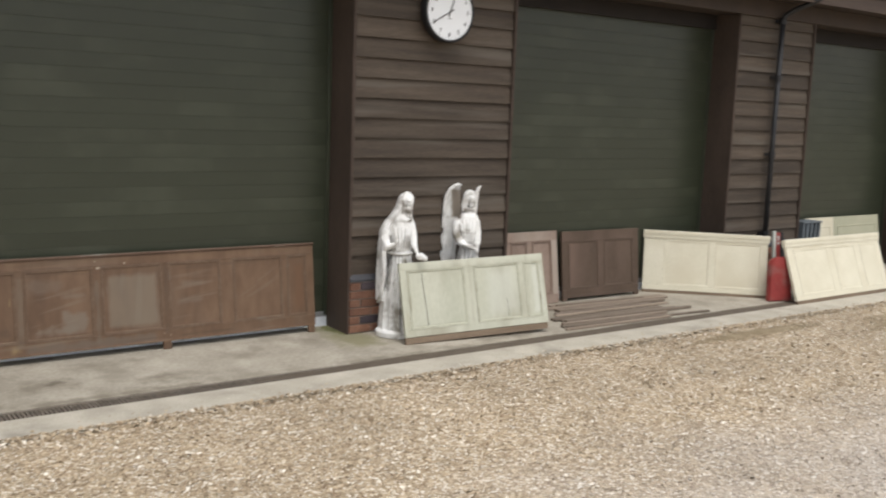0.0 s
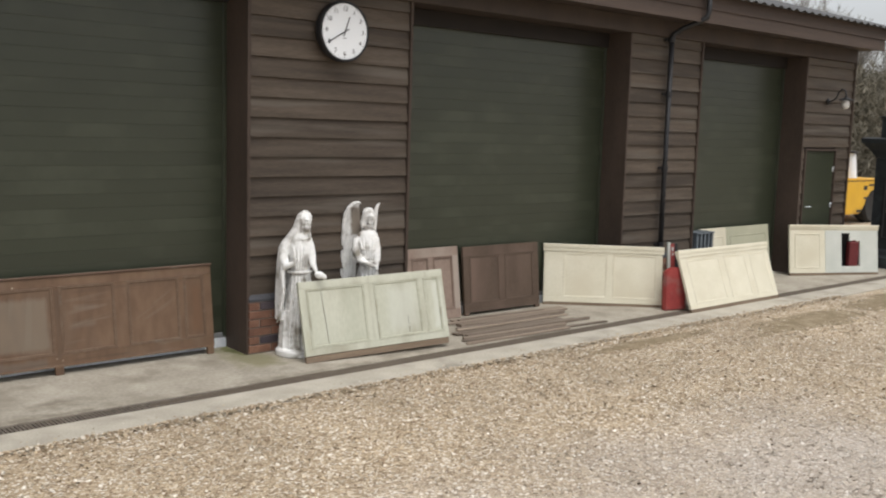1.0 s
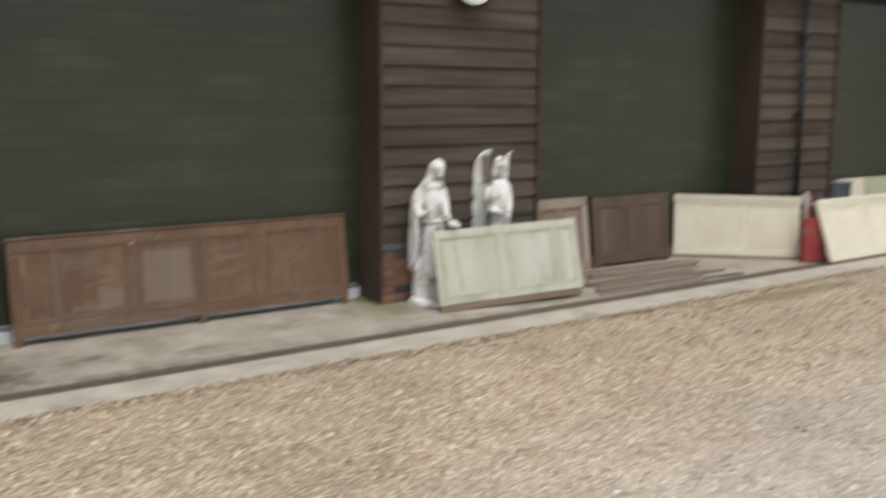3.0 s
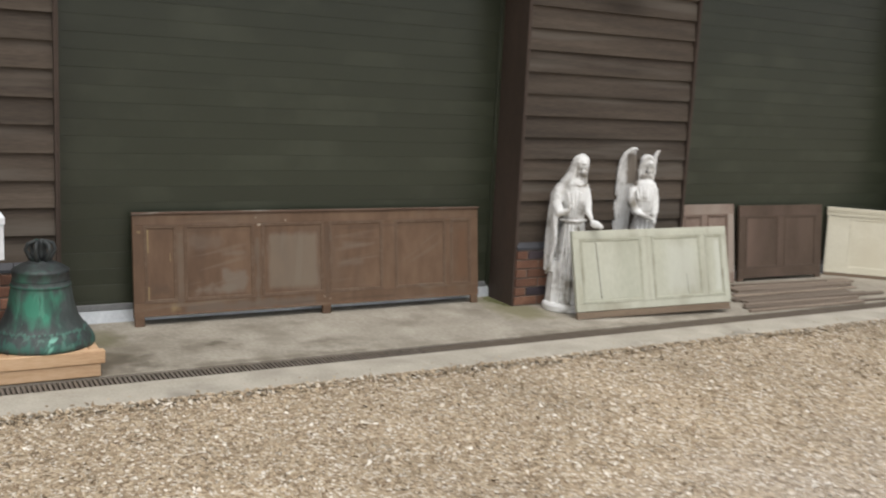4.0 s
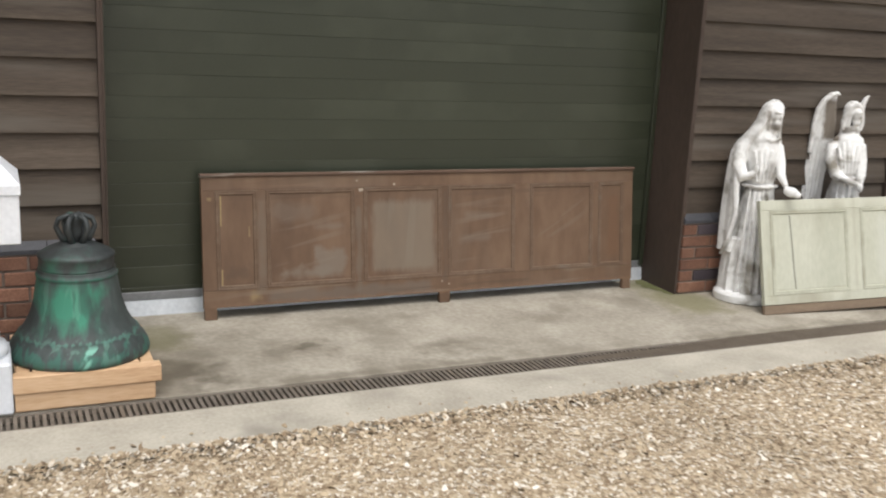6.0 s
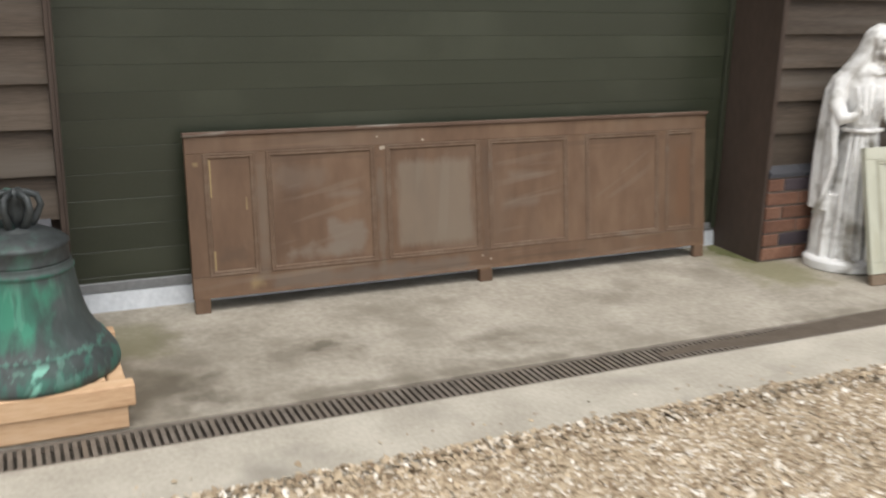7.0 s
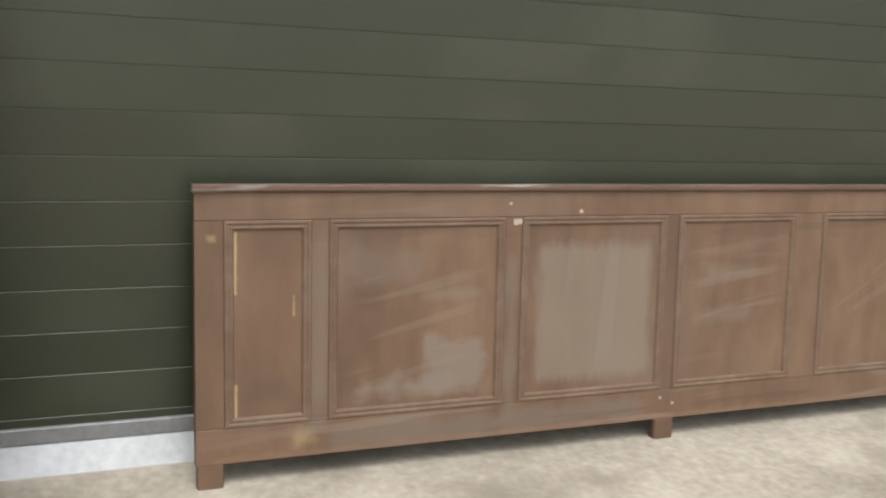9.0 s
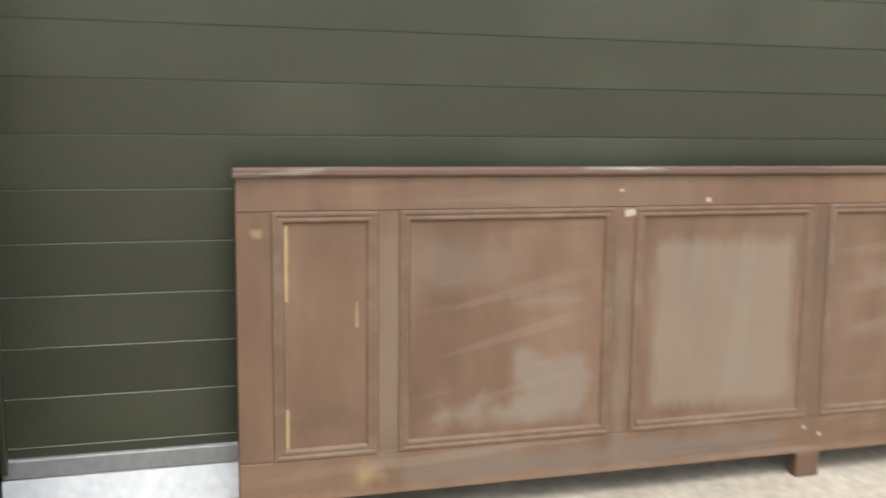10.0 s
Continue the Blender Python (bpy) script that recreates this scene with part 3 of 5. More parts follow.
# paler, greyer stones where the yard opens out
for key in ("stones", "gravel_bed"):
    patch(M[key], -2.6, 3.5, -6.2, -3.0, (0.52, 0.485, 0.455), 1.3, 0.9, 0.42, 0.9, up="Y")
bp = M["brown_panel"]
PALE, MID, OCHRE, CHIP = (0.225, 0.19, 0.145), (0.19, 0.152, 0.118), (0.34, 0.25, 0.12), (0.5, 0.43, 0.34)
for args in ((0.915, 1.325, 0.195, 0.625, PALE, 0.035, 0.03, 0.5, 9, 5), (0.58, 0.775, 0.195, 0.37, MID, 0.03, 0.05, 0.75, 12), (0.37, 0.70, 0.19, 0.27, MID, 0.04, 0.06, 0.7, 14),
             (0.56, 0.78, 0.45, 0.51, MID, 0.04, 0.03, 0.5, 6), (1.50, 1.72, 0.48, 0.54, MID, 0.04, 0.03, 0.4, 8), (1.46, 1.70, 0.34, 0.41, MID, 0.04, 0.03, 0.4, 8),
             (0.079, 0.092, 0.50, 0.665, OCHRE, 0.004, 0.004, 0.9, 30), (0.078, 0.092, 0.18, 0.27, OCHRE, 0.004, 0.005, 0.8, 30), (0.232, 0.241, 0.44, 0.50, OCHRE, 0.004, 0.004, 0.8, 30),
             (0.845, 0.885, 0.668, 0.69, CHIP, 0.006, 0.012, 0.7, 60), (1.055, 1.067, 0.70, 0.712, CHIP, 0.003, 0.002, 0.9), (0.83, 0.842, 0.725, 0.735, CHIP, 0.003, 0.002, 0.7),
             (0.01, 0.04, 0.635, 0.66, OCHRE, 0.008, 0.008, 0.5, 40), (0.22, 0.30, 0.08, 0.15, OCHRE, 0.03, 0.03, 0.45, 20),
             (0.3, 1.3, 0.06, 0.15, (0.14, 0.108, 0.083), 0.03, 0.05, 0.7, 10), (0.0, 2.73, 0.055, 0.085, (0.2, 0.12, 0.068), 0.02, 0.02, 0.6, 14),
             (1.355, 1.365, 0.125, 0.137, CHIP, 0.003, 0.002, 0.8, 70), (1.40, 1.41, 0.105, 0.117, CHIP, 0.003, 0.002, 0.8), (2.5, 2.62, 0.2, 0.62, (0.15, 0.08, 0.043), 0.04, 0.03, 0.7, 5),
             (0.27, 0.335, 0.12, 0.66, (0.15, 0.125, 0.096), 0.03, 0.05, 0.35, 9), (0.825, 0.87, 0.1, 0.6, (0.15, 0.122, 0.092), 0.02, 0.04, 0.5, 9), (1.36, 1.4, 0.12, 0.66, (0.105, 0.072, 0.05), 0.02, 0.04, 0.5, 9),
             (0.1, 0.25, 0.2, 0.3, (0.085, 0.055, 0.036), 0.04, 0.07, 0.5, 14), (0.36, 0.62, 0.5, 0.64, (0.165, 0.122, 0.09), 0.06, 0.1, 0.5, 8)):
    off = 0.016 if args[1] < 0.7 else 0.03
    patch(bp, args[0] + off, args[1] + off, *args[2:])
for u0, u1, v0, v1, tilt, sc, st in ((0.36, 0.82, 0.2, 0.66, 76, 22, 0.22), (0.92, 1.37, 0.19, 0.66, 4, 16, 0.3), (1.44, 1.87, 0.2, 0.66, 82, 20, 0.25), (2.0, 2.42, 0.2, 0.66, 60, 22, 0.18)):
    streaks(bp, (0.215, 0.175, 0.135), u0, u1, v0, v1, tilt, sc, st)
streaks(bp, (0.085, 0.054, 0.034), -0.1, 2.8, 0.0, 0.2, 88, 16, 0.55)
streaks(bp, (0.2, 0.155, 0.115), -0.1, 2.8, 0.05, 0.19, 88, 22, 0.5)
streaks(bp, (0.09, 0.056, 0.036), -0.1, 2.8, 0.6, 0.8, 89, 14, 0.35)
M["cap_wood"] = mat("scuffed_brown_cap", [(0.11, 0.068, 0.048), (0.16, 0.105, 0.078)], 0.6, scale=5, fine=50, stretch=(0.5, 3, 3), bump=0.3, stain=(0.3, 0.27, 0.235),
                    stain_scale=7, stain_range=(0.56, 0.66), distance=0.003)
M["brown_mould"] = mat("grimy_brown_moulding", [(0.112, 0.068, 0.042), (0.138, 0.087, 0.055), (0.165, 0.114, 0.078)], 0.65, scale=5, fine=30, bump=0.2, stain=(0.155, 0.118, 0.088), stain_scale=6, stain_range=(0.6, 0.72), distance=0.002)
M["green_mould"] = mat("grimy_green_moulding", [(0.38, 0.38, 0.295), (0.48, 0.48, 0.385)], 0.6, scale=5, fine=40, bump=0.2, stain=(0.33, 0.315, 0.24), stain_scale=6, stain_range=(0.52, 0.7), distance=0.002)

brown = panelling("wainscot_panelling", "long brown-painted wainscot panelling, worn and faded, leaning on a green shutter",
                  leaning((-2.95, 0.155, -0.004), (-0.205, 0.155, -0.004), 7), 2.735, 0.783,
                  [(0.073, 0.298), (0.345, 0.852), (0.904, 1.388), (1.43, 1.878), (1.982, 2.435), (2.476, 2.667)], (0.157, 0.692),
                  M["brown_panel"], M["brown_panel"], low=0.064, cap=M["cap_wood"], relief=0.42, dirty=M["brown_mould"], feet=((0.004, 0.07), (1.374, 1.442), (2.668, 2.73)))

for args in ((0.0, 1.5, 0.64, 0.71, (0.55, 0.55, 0.46), 0.03, 0.04, 0.5, 8), (1.27, 1.31, 0.1, 0.7, (0.36, 0.34, 0.26), 0.02, 0.02, 0.5, 10), (0.67, 0.70, 0.1, 0.7, (0.37, 0.35, 0.27), 0.02, 0.02, 0.45, 10),
             (1.335, 1.465, 0.15, 0.6, (0.6, 0.61, 0.54), 0.03, 0.03, 0.6, 7), (0.82, 1.2, 0.15, 0.6, (0.55, 0.56, 0.49), 0.08, 0.05, 0.5, 6, 4), (0.1, 0.64, 0.12, 0.15, (0.33, 0.3, 0.22), 0.02, 0.02, 0.6, 12),
             (0.0, 0.09, 0.05, 0.3, (0.38, 0.36, 0.26), 0.04, 0.05, 0.5, 9)):
    patch(M["green_paint"], *args)
green = panelling("wainscot_panelling", "pale green painted panelling with a split panel, propped against stone statues",
                  leaning((0.258, -0.565, -0.018), (1.726, -0.735, 0.014), 14), 1.478, 0.692, [(0.065, 0.635), (0.73, 1.21), (1.257, 1.43)], (0.115, 0.63),
                  M["green_paint"], M["green_paint"], low=0.058, relief=0.45, dirty=M["green_mould"])
bm = bmesh.new()
box(bm, 0.0, 1.468, 0.004, 0.034, 0.0, 0.056, 0.003)
part("bottom_batten", bm, M["bare_wood"], green, "bare brown batten along the foot")
bm = bmesh.new()
prism(bm, [(0.0042, 0.0), (0.0062, 0.0), (0.0062, 0.45), (0.0042, 0.45)], 0, 0.005)
part("crack", bm, M["pit"], green, "dark split in the panel", at=pose(0.23, 0, 0.148, 0, -3, 0))
bm = bmesh.new()
prism(bm, [(0.0045, 0.0), (0.006, 0.0), (0.006, 0.16), (0.0045, 0.16)], 0, 0.0025)
part("crack", bm, M["pit"], green, "short split in the panel", at=pose(1.06, 0, 0.15, 0, -2, 0))

M["pink_wood"] = mat("stripped_pinkish_wood", [(0.2, 0.14, 0.11), (0.3, 0.225, 0.18)], 0.75, scale=4, fine=50, stretch=(1, 1, 0.4), bump=0.3, stain=(0.36, 0.3, 0.25), distance=0.003)
M["dark_door"] = mat("dark_brown_board", [(0.072, 0.047, 0.032), (0.108, 0.074, 0.052)], 0.65, scale=3, fine=50, stretch=(1, 1, 0.4), bump=0.2, stain=(0.15, 0.1, 0.075), distance=0.003)
panelling("panelled_board", "stripped pinkish wooden panelled board leaning on a green shutter", leaning((1.96, 0.17, 0.0), (2.69, 0.17, 0.0), 8), 0.73, 0.76,
          [(0.09, 0.32), (0.38, 0.65)], (0.1, 0.665), M["pink_wood"], M["pink_wood"], low=0.0)
panelling("panelled_board", "dark brown wooden panelled board leaning on a green shutter", leaning((2.755, 0.185, 0.0), (3.88, 0.15, 0.0), 6), 1.125, 0.74,
          [(0.085, 0.525), (0.6, 1.04)], (0.12, 0.64), M["dark_door"], M["dark_door"], relief=0.4, low=0.03, feet=((0, 0.07), (1.055, 1.125)))

M["cream_cap"] = M["cream_paint"]


def cornice(t, width, height, material):
    bm = bmesh.new()
    prism(bm, [(0.0, height - 0.085), (-0.008, height - 0.085), (-0.01, height - 0.06), (-0.018, height - 0.035), (-0.02, height - 0.006), (-0.018, height), (0.03, height), (0.03, height - 0.085)], -0.015, width + 0.015)
    part("cornice", bm, material, t)


def batten(t, width):
    bm = bmesh.new()
    box(bm, 0.0, width, -0.003, 0.03, 0.0, 0.038, 0.003)
    part("bottom_batten", bm, M["bare_wood"], t, "bare brown batten along the foot")


c1 = panelling("wainscot_panelling", "cream-painted wooden panelling with a moulded cornice, standing on the apron", leaning((4.03, 0.24, -0.008), (5.13, -0.61, -0.03), 9), 1.4, 0.715,
               [(0.225, 0.75), (0.81, 1.335)], (0.09, 0.615), M["cream_paint"], M["cream_paint"], low=0.04, group="cream panelling", relief=0.3)
cornice(c1, 1.4, 0.715, M["cream_paint"]), batten(c1, 1.4)
c2 = panelling("wainscot_panelling", "cream-painted wooden panelling in three bays leaning steeply beside the drain", leaning((5.2, -1.0, -0.03), (7.12, -0.985, -0.03), 20), 1.92, 0.735,
               [(0.13, 0.79), (0.9, 1.36), (1.47, 1.84)], (0.09, 0.62), M["cream_paint"], M["cream_paint"], low=0.04, group="cream panelling", relief=0.3)
cornice(c2, 1.92, 0.735, M["cream_paint"]), batten(c2, 1.92)

M["grey_white"] = mat("grey_white_paint", [(0.48, 0.5, 0.45), (0.58, 0.59, 0.54)], 0.55, scale=4, fine=60, bump=0.1, stain=(0.42, 0.43, 0.4), distance=0.003)
M["red_paint"] = mat("worn_red_paint", [(0.22, 0.028, 0.026), (0.3, 0.046, 0.04)], 0.65, scale=6, fine=50, bump=0.15, stain=(0.24, 0.1, 0.085), stain_scale=5, distance=0.003)
# the can's red, darkened in the colour for the shade it stands in
M["can_red_shaded"] = mat("shaded_red_can", [(0.1, 0.012, 0.014), (0.14, 0.02, 0.022)], 0.5, scale=6, bump=0.1, stain=(0.05, 0.02, 0.02))
M["black"] = mat("black_paint", [(0.012, 0.012, 0.013), (0.022, 0.022, 0.024)], 0.5, bump=0.1)
c3 = thing("wainscot_panelling", "half cream, half grey-white painted panelling with a cut-out opening", "panelling",
           leaning((8.93, -0.12, -0.01), (10.42, -0.71, -0.03), 8), group="cream panelling")
for nm, mt, bx in (("cream_half", "cream_paint", [(0, 0.64, 0.04, 0.745)]), ("grey_half", "grey_white", [(0.645, 0.945, 0.04, 0.745), (1.29, 1.63, 0.04, 0.745), (0.945, 1.29, 0.04, 0.135), (0.945, 1.1, 0.63, 0.745), (1.1, 1.29, 0.515, 0.745)])):
    bm = bmesh.new()
    for a, b, c, d in bx:
        box(bm, a, b, 0.0, 0.03, c, d)
    part(nm, bm, M[mt], c3)
for a, b, mt in ((0.09, 0.55, "cream_paint"),):
    bm = bmesh.new()
    rect_loft(bm, a, b, 0.11, 0.62, [(0, -0.001), (0.003, -0.007), (0.01, -0.007), (0.016, -0.003), (0.022, -0.001)], fill=False)
    part("moulding", bm, M[mt], c3)
bm = bmesh.new()
prism(bm, [(-0.001, 0.67), (-0.012, 0.7), (-0.022, 0.735), (-0.018, 0.752), (0.03, 0.752), (0.03, 0.746), (-0.001, 0.746)], -0.01, 1.64)
part("cornice", bm, M["cream_paint"], c3)
batten(c3, 1.63)
bm = bmesh.new()
box(bm, 1.10, 1.28, 0.05, 0.13, 0.02, 0.50, 0.012)
box(bm, 1.15, 1.23, 0.07, 0.11, 0.50, 0.53, 0.008)
tagged(part("fuel_can", bm, M["can_red_shaded"], None, at=leaning((8.93, -0.12, -0.03), (10.42, -0.71, -0.03), 0)), "red metal can seen through a cut-out in painted panelling", "can")
# added dark back that makes the opening read as black
bm = bmesh.new()
box(bm, 0.88, 1.36, 0.16, 0.18, 0.0, 0.7, 0.004)
tagged(part("black_board", bm, M["black"], None, at=leaning((8.93, -0.12, -0.02), (10.42, -0.71, -0.02), 6)), "dark sheet added behind cut-out painted panelling to blacken its opening", "board")

# board in two colours behind the leaning cream one, and what stands beside it
c4 = thing("painted_board", "tall board painted cream and pale olive, standing behind cream panelling", "board", leaning((7.05, 0.10, 0.0), (8.68, 0.10, 0.0), 8))
M["olive_pale"] = mat("pale_olive_paint", [(0.36, 0.36, 0.26), (0.44, 0.43, 0.32)], 0.55, scale=3, bump=0.1, stain=(0.3, 0.3, 0.22))
for nm, mt, a, b in (("cream_half", "cream_paint", 0, 0.62), ("olive_half", "olive_pale", 0.622, 1.72)):
    bm = bmesh.new()
    box(bm, a, b, 0, 0.03, 0, 0.74, 0.003)
    rect_loft(bm, a + 0.08, b - 0.08, 0.1, 0.62, [(0, -0.0), (0.004, -0.006), (0.012, -0.006), (0.02, -0.001)], fill=False)
    part(nm, bm, M[mt], c4)
M["grey_blue"] = mat("grey_blue_metal", [(0.12, 0.14, 0.155), (0.2, 0.225, 0.245)], 0.5, metal=0.3, scale=8, bump=0.15)
rack = thing("metal_rack", "grey-blue metal rack with upright slots beside panelling", "rack", pose(6.62, -0.05, -0.01))
for i in range(5):
    bm = bmesh.new()
    box(bm, 0.085 * i, 0.085 * i + 0.035, 0, 0.2, 0.0, 0.72, 0.004)
    part("upright", bm, M["grey_blue"], rack)
bm = bmesh.new()
box(bm, -0.01, 0.39, -0.01, 0.21, 0.72, 0.74, 0.004)
part("top_plate", bm, M["grey_blue"], rack)
bm = bmesh.new()
box(bm, -0.2, 0.3, -0.5, -0.05, 0.52, 0.545, 0.004)
box(bm, -0.19, -0.15, -0.49, -0.45, 0.0, 0.52, 0.003)
box(bm, 0.25, 0.29, -0.49, -0.45, 0.0, 0.52, 0.003)
box(bm, -0.19, -0.15, -0.1, -0.06, 0.0, 0.52, 0.003)
box(bm, 0.25, 0.29, -0.1, -0.06, 0.0, 0.52, 0.003)
tagged(part("metal_table", bm, M["grey_blue"], None, at=pose(6.36, -0.02, -0.015)), "low grey-blue metal stand behind cream panelling", "stand")

bm = bmesh.new()
outline = [(0.0, 0.0), (0.30, 0.0), (0.32, 0.44), (0.29, 0.495)] + [(0.13 - 0.12 * math.sin(a), 0.375 + 0.12 * math.cos(a)) for a in [0.0, 0.3, 0.6, 0.9, 1.2, 1.57]]
f = bm.faces.new([bm.verts.new((x, 0, z)) for x, z in outline])
r = bmesh.ops.extrude_face_region(bm, geom=[f])
bmesh.ops.translate(bm, vec=(0, 0.07, 0), verts=[v for v in r["geom"] if isinstance(v, bmesh.types.BMVert)])
bmesh.ops.bevel(bm, geom=[e for e in bm.edges if e.calc_face_angle(0) > 1.0], offset=0.014, segments=2, affect="EDGES")
tagged(part("red_guard", bm, M["red_paint"], None, at=leaning((5.0, -0.76, -0.02), (5.31, -0.86, -0.02), 5)), "worn red metal guard with a rounded corner, standing on the apron", "guard")
sign = thing("sign_board", "small white, red and dark sign board standing behind a red guard", "sign", leaning((5.4, -0.52, -0.02), (5.59, -0.52, -0.02), 4))
for nm, mt, bx in (("white_strip", "grey_white", (0, 0.05)), ("red_strip", "red_paint", (0.051, 0.13)), ("dark_strip", "black", (0.131, 0.19))):
    bm = bmesh.new()
    box(bm, bx[0], bx[1], 0, 0.02, 0.0, 0.74 - 0.02 * (nm != "white_strip"), 0.002)
    part(nm, bm, M[mt], sign)
for i, (z, h) in enumerate(((0.58, 0.03), (0.63, 0.05))):
    bm = bmesh.new()
    box(bm, 0.075, 0.105, -0.003, 0.001, z, z + h)
    part("lettering_bar", bm, M["grey_white"], sign)

# long strips of timber lying before the second shutter
M["strip"] = mat("old_grey_brown_strip", [(0.15, 0.115, 0.085), (0.26, 0.21, 0.165)], 0.8, scale=5, fine=60, stretch=(0.3, 4, 4), bump=0.3, random_amount=0.35, distance=0.003)
for i, (x0, y0, x1, y1, w) in enumerate(((2.45, 0.06, 4.05, -0.02, 0.07), (2.3, -0.05, 4.03, -0.1, 0.06), (2.35, -0.17, 3.85, -0.2, 0.09), (2.2, -0.3, 3.8, -0.33, 0.05),
                                         (2.05, -0.42, 3.55, -0.46, 0.08), (2.1, -0.54, 3.86, -0.6, 0.04), (1.95, -0.66, 3.92, -0.78, 0.05), (1.9, -0.78, 3.3, -0.80, 0.04), (2.5, 0.0, 3.7, -0.06, 0.035), (2.25, -0.24, 3.6, -0.265, 0.035), (2.1, -0.48, 3.7, -0.53, 0.03), (2.0, -0.6, 3.4, -0.68, 0.035))):
    bm = bmesh.new()
    L = math.hypot(x1 - x0, y1 - y0)
    box(bm, 0, L, -w / 2, w / 2, 0.0, 0.014 + 0.007 * (i % 3), 0.003)
    for v in bm.verts:
        v.co.y += 0.012 * math.sin(v.co.x * 2.1 + i)
    tagged(part("timber_strip", bm, M["strip"], None, at=pose(x0, y0, slab_z(min(y0, y1)) + 0.003, 0, 0, math.degrees(math.atan2(y1 - y0, x1 - x0)))),
           "long weathered timber strip lying flat on the concrete", "timber", "timber strips on the apron")

# ---- statues ----
M["statue"] = mat("weathered_carved_stone", [(0.56, 0.55, 0.52), (0.77, 0.765, 0.745), (0.86, 0.86, 0.845)], 0.8, scale=4, fine=22, bump=0.15,
                  stain=(0.26, 0.24, 0.2), stain_scale=7, stain_range=(0.54, 0.7), distance=0.004)


def body(bm, sections, n=56, folds=9, seed=0):
    """Cloth round the body: rings of (z, cx, cy, rx, ry, fold depth)."""
    rings = []
    for z, cx, cy, rx, ry, fd in sections:
        ring = []
        for i in range(n):
            a = 2 * math.pi * i / n
            w = 1 + fd * (math.sin(folds * a + seed + 1.3 * math.sin(2 * a + 3 * z)) * 0.6 + 0.4 * math.sin((folds * 2 - 3) * a + 2 * seed + 4 * z))
            ring.append(bm.verts.new((cx + rx * w * math.cos(a), cy + ry * w * math.sin(a), z)))
        rings.append(ring)
    for a, b in zip(rings, rings[1:]):
        for i in range(n):
            bm.faces.new((a[i], a[(i + 1) % n], b[(i + 1) % n], b[i]))
    bm.faces.new(rings[0][::-1]), bm.faces.new(rings[-1])


def blob(bm, x, y, z, rx, ry, rz, turn=(0, 0, 0)):
    m = pose(x, y, z, *turn) @ Matrix.Diagonal((rx, ry, rz, 1))
    bmesh.ops.create_icosphere(bm, subdivisions=3, radius=1, matrix=m)


def carve(name, label, bm, m):
    ob = tagged(part(name, bm, M["statue"], None, at=m), label, "statue", "stone statues")
    r = ob.modifiers.new("remesh", "REMESH")
    r.mode, r.voxel_size, r.use_smooth_shade = "VOXEL", 0.0055, True
    s = ob.modifiers.new("smooth", "SMOOTH")
    s.factor, s.iterations = 0.5, 1
    return ob


# robed figure: x across, -y towards the yard
def drape(bm, sections, a0, a1, n=40, folds=6, seed=0, thick=0.014):
    """Hanging cloth as an open shell round part of the body."""
    outer, inner = [], []
    for z, cx, cy, rx, ry, fd in sections:
        o_, i_ = [], []
        for i in range(n + 1):
            s = i / n
            a = radians(a0 + (a1 - a0) * s)
            w = 1 + fd * math.sin(folds * math.pi * s * 2 + seed + 2.0 * z)
            o_.append(bm.verts.new((cx + rx * w * math.cos(a), cy + ry * w * math.sin(a), z)))
            i_.append(bm.verts.new((cx + (rx * w - thick) * math.cos(a), cy + (ry * w - thick) * math.sin(a), z)))
        outer.append(o_), inner.append(i_)
    for k in range(len(outer) - 1):
        for i in range(n):
            bm.faces.new((outer[k][i], outer[k][i + 1], outer[k + 1][i + 1], outer[k + 1][i]))
            bm.faces.new((inner[k][i + 1], inner[k][i], inner[k + 1][i], inner[k + 1][i + 1]))
        for e, i in ((0, 0), (1, n)):
            q = (outer[k][i], outer[k + 1][i], inner[k + 1][i], inner[k][i])
            bm.faces.new(q if e == 0 else q[::-1])
    for i in range(n):
        bm.faces.new((outer[0][i + 1], outer[0][i], inner[0][i], inner[0][i + 1]))
        bm.faces.new((outer[-1][i], outer[-1][i + 1], inner[-1][i + 1], inner[-1][i]))


bm = bmesh.new()
body(bm, [(0.0, 0.01, 0, 0.19, 0.17, 0), (0.045, 0.01, 0, 0.195, 0.175, 0), (0.06, 0.01, 0, 0.18, 0.16, 0)], folds=3)
body(bm, [(0.05, 0.01, 0, 0.135, 0.12, 0.1), (0.2, 0.01, 0, 0.125, 0.11, 0.12), (0.4, 0.012, 0, 0.115, 0.1, 0.12), (0.6, 0.02, 0, 0.1, 0.09, 0.12), (0.73, 0.026, 0, 0.084, 0.076, 0.06), (0.755, 0.026, 0, 0.08, 0.074, 0.03),
          (0.86, 0.026, 0, 0.1, 0.088, 0.04), (0.95, 0.02, 0, 0.112, 0.088, 0.02), (1.02, 0.022, 0, 0.1, 0.08, 0.02), (1.06, 0.028, 0, 0.06, 0.062, 0.01), (1.12, 0.04, 0, 0.045, 0.05, 0)], n=72, folds=11, seed=1)
# cloak over the shoulder and down one side
drape(bm, [(0.31, -0.06, 0.02, 0.125, 0.125, 0.07), (0.45, -0.05, 0.02, 0.138, 0.13, 0.06), (0.6, -0.045, 0.02, 0.142, 0.13, 0.05), (0.8, -0.04, 0.02, 0.138, 0.128, 0.04), (0.93, -0.03, 0.02, 0.136, 0.12, 0.03),
           (1.0, -0.01, 0.02, 0.125, 0.105, 0.02), (1.05, 0.005, 0.02, 0.09, 0.09, 0.01)], 75, 245, folds=4, seed=2, thick=0.02)
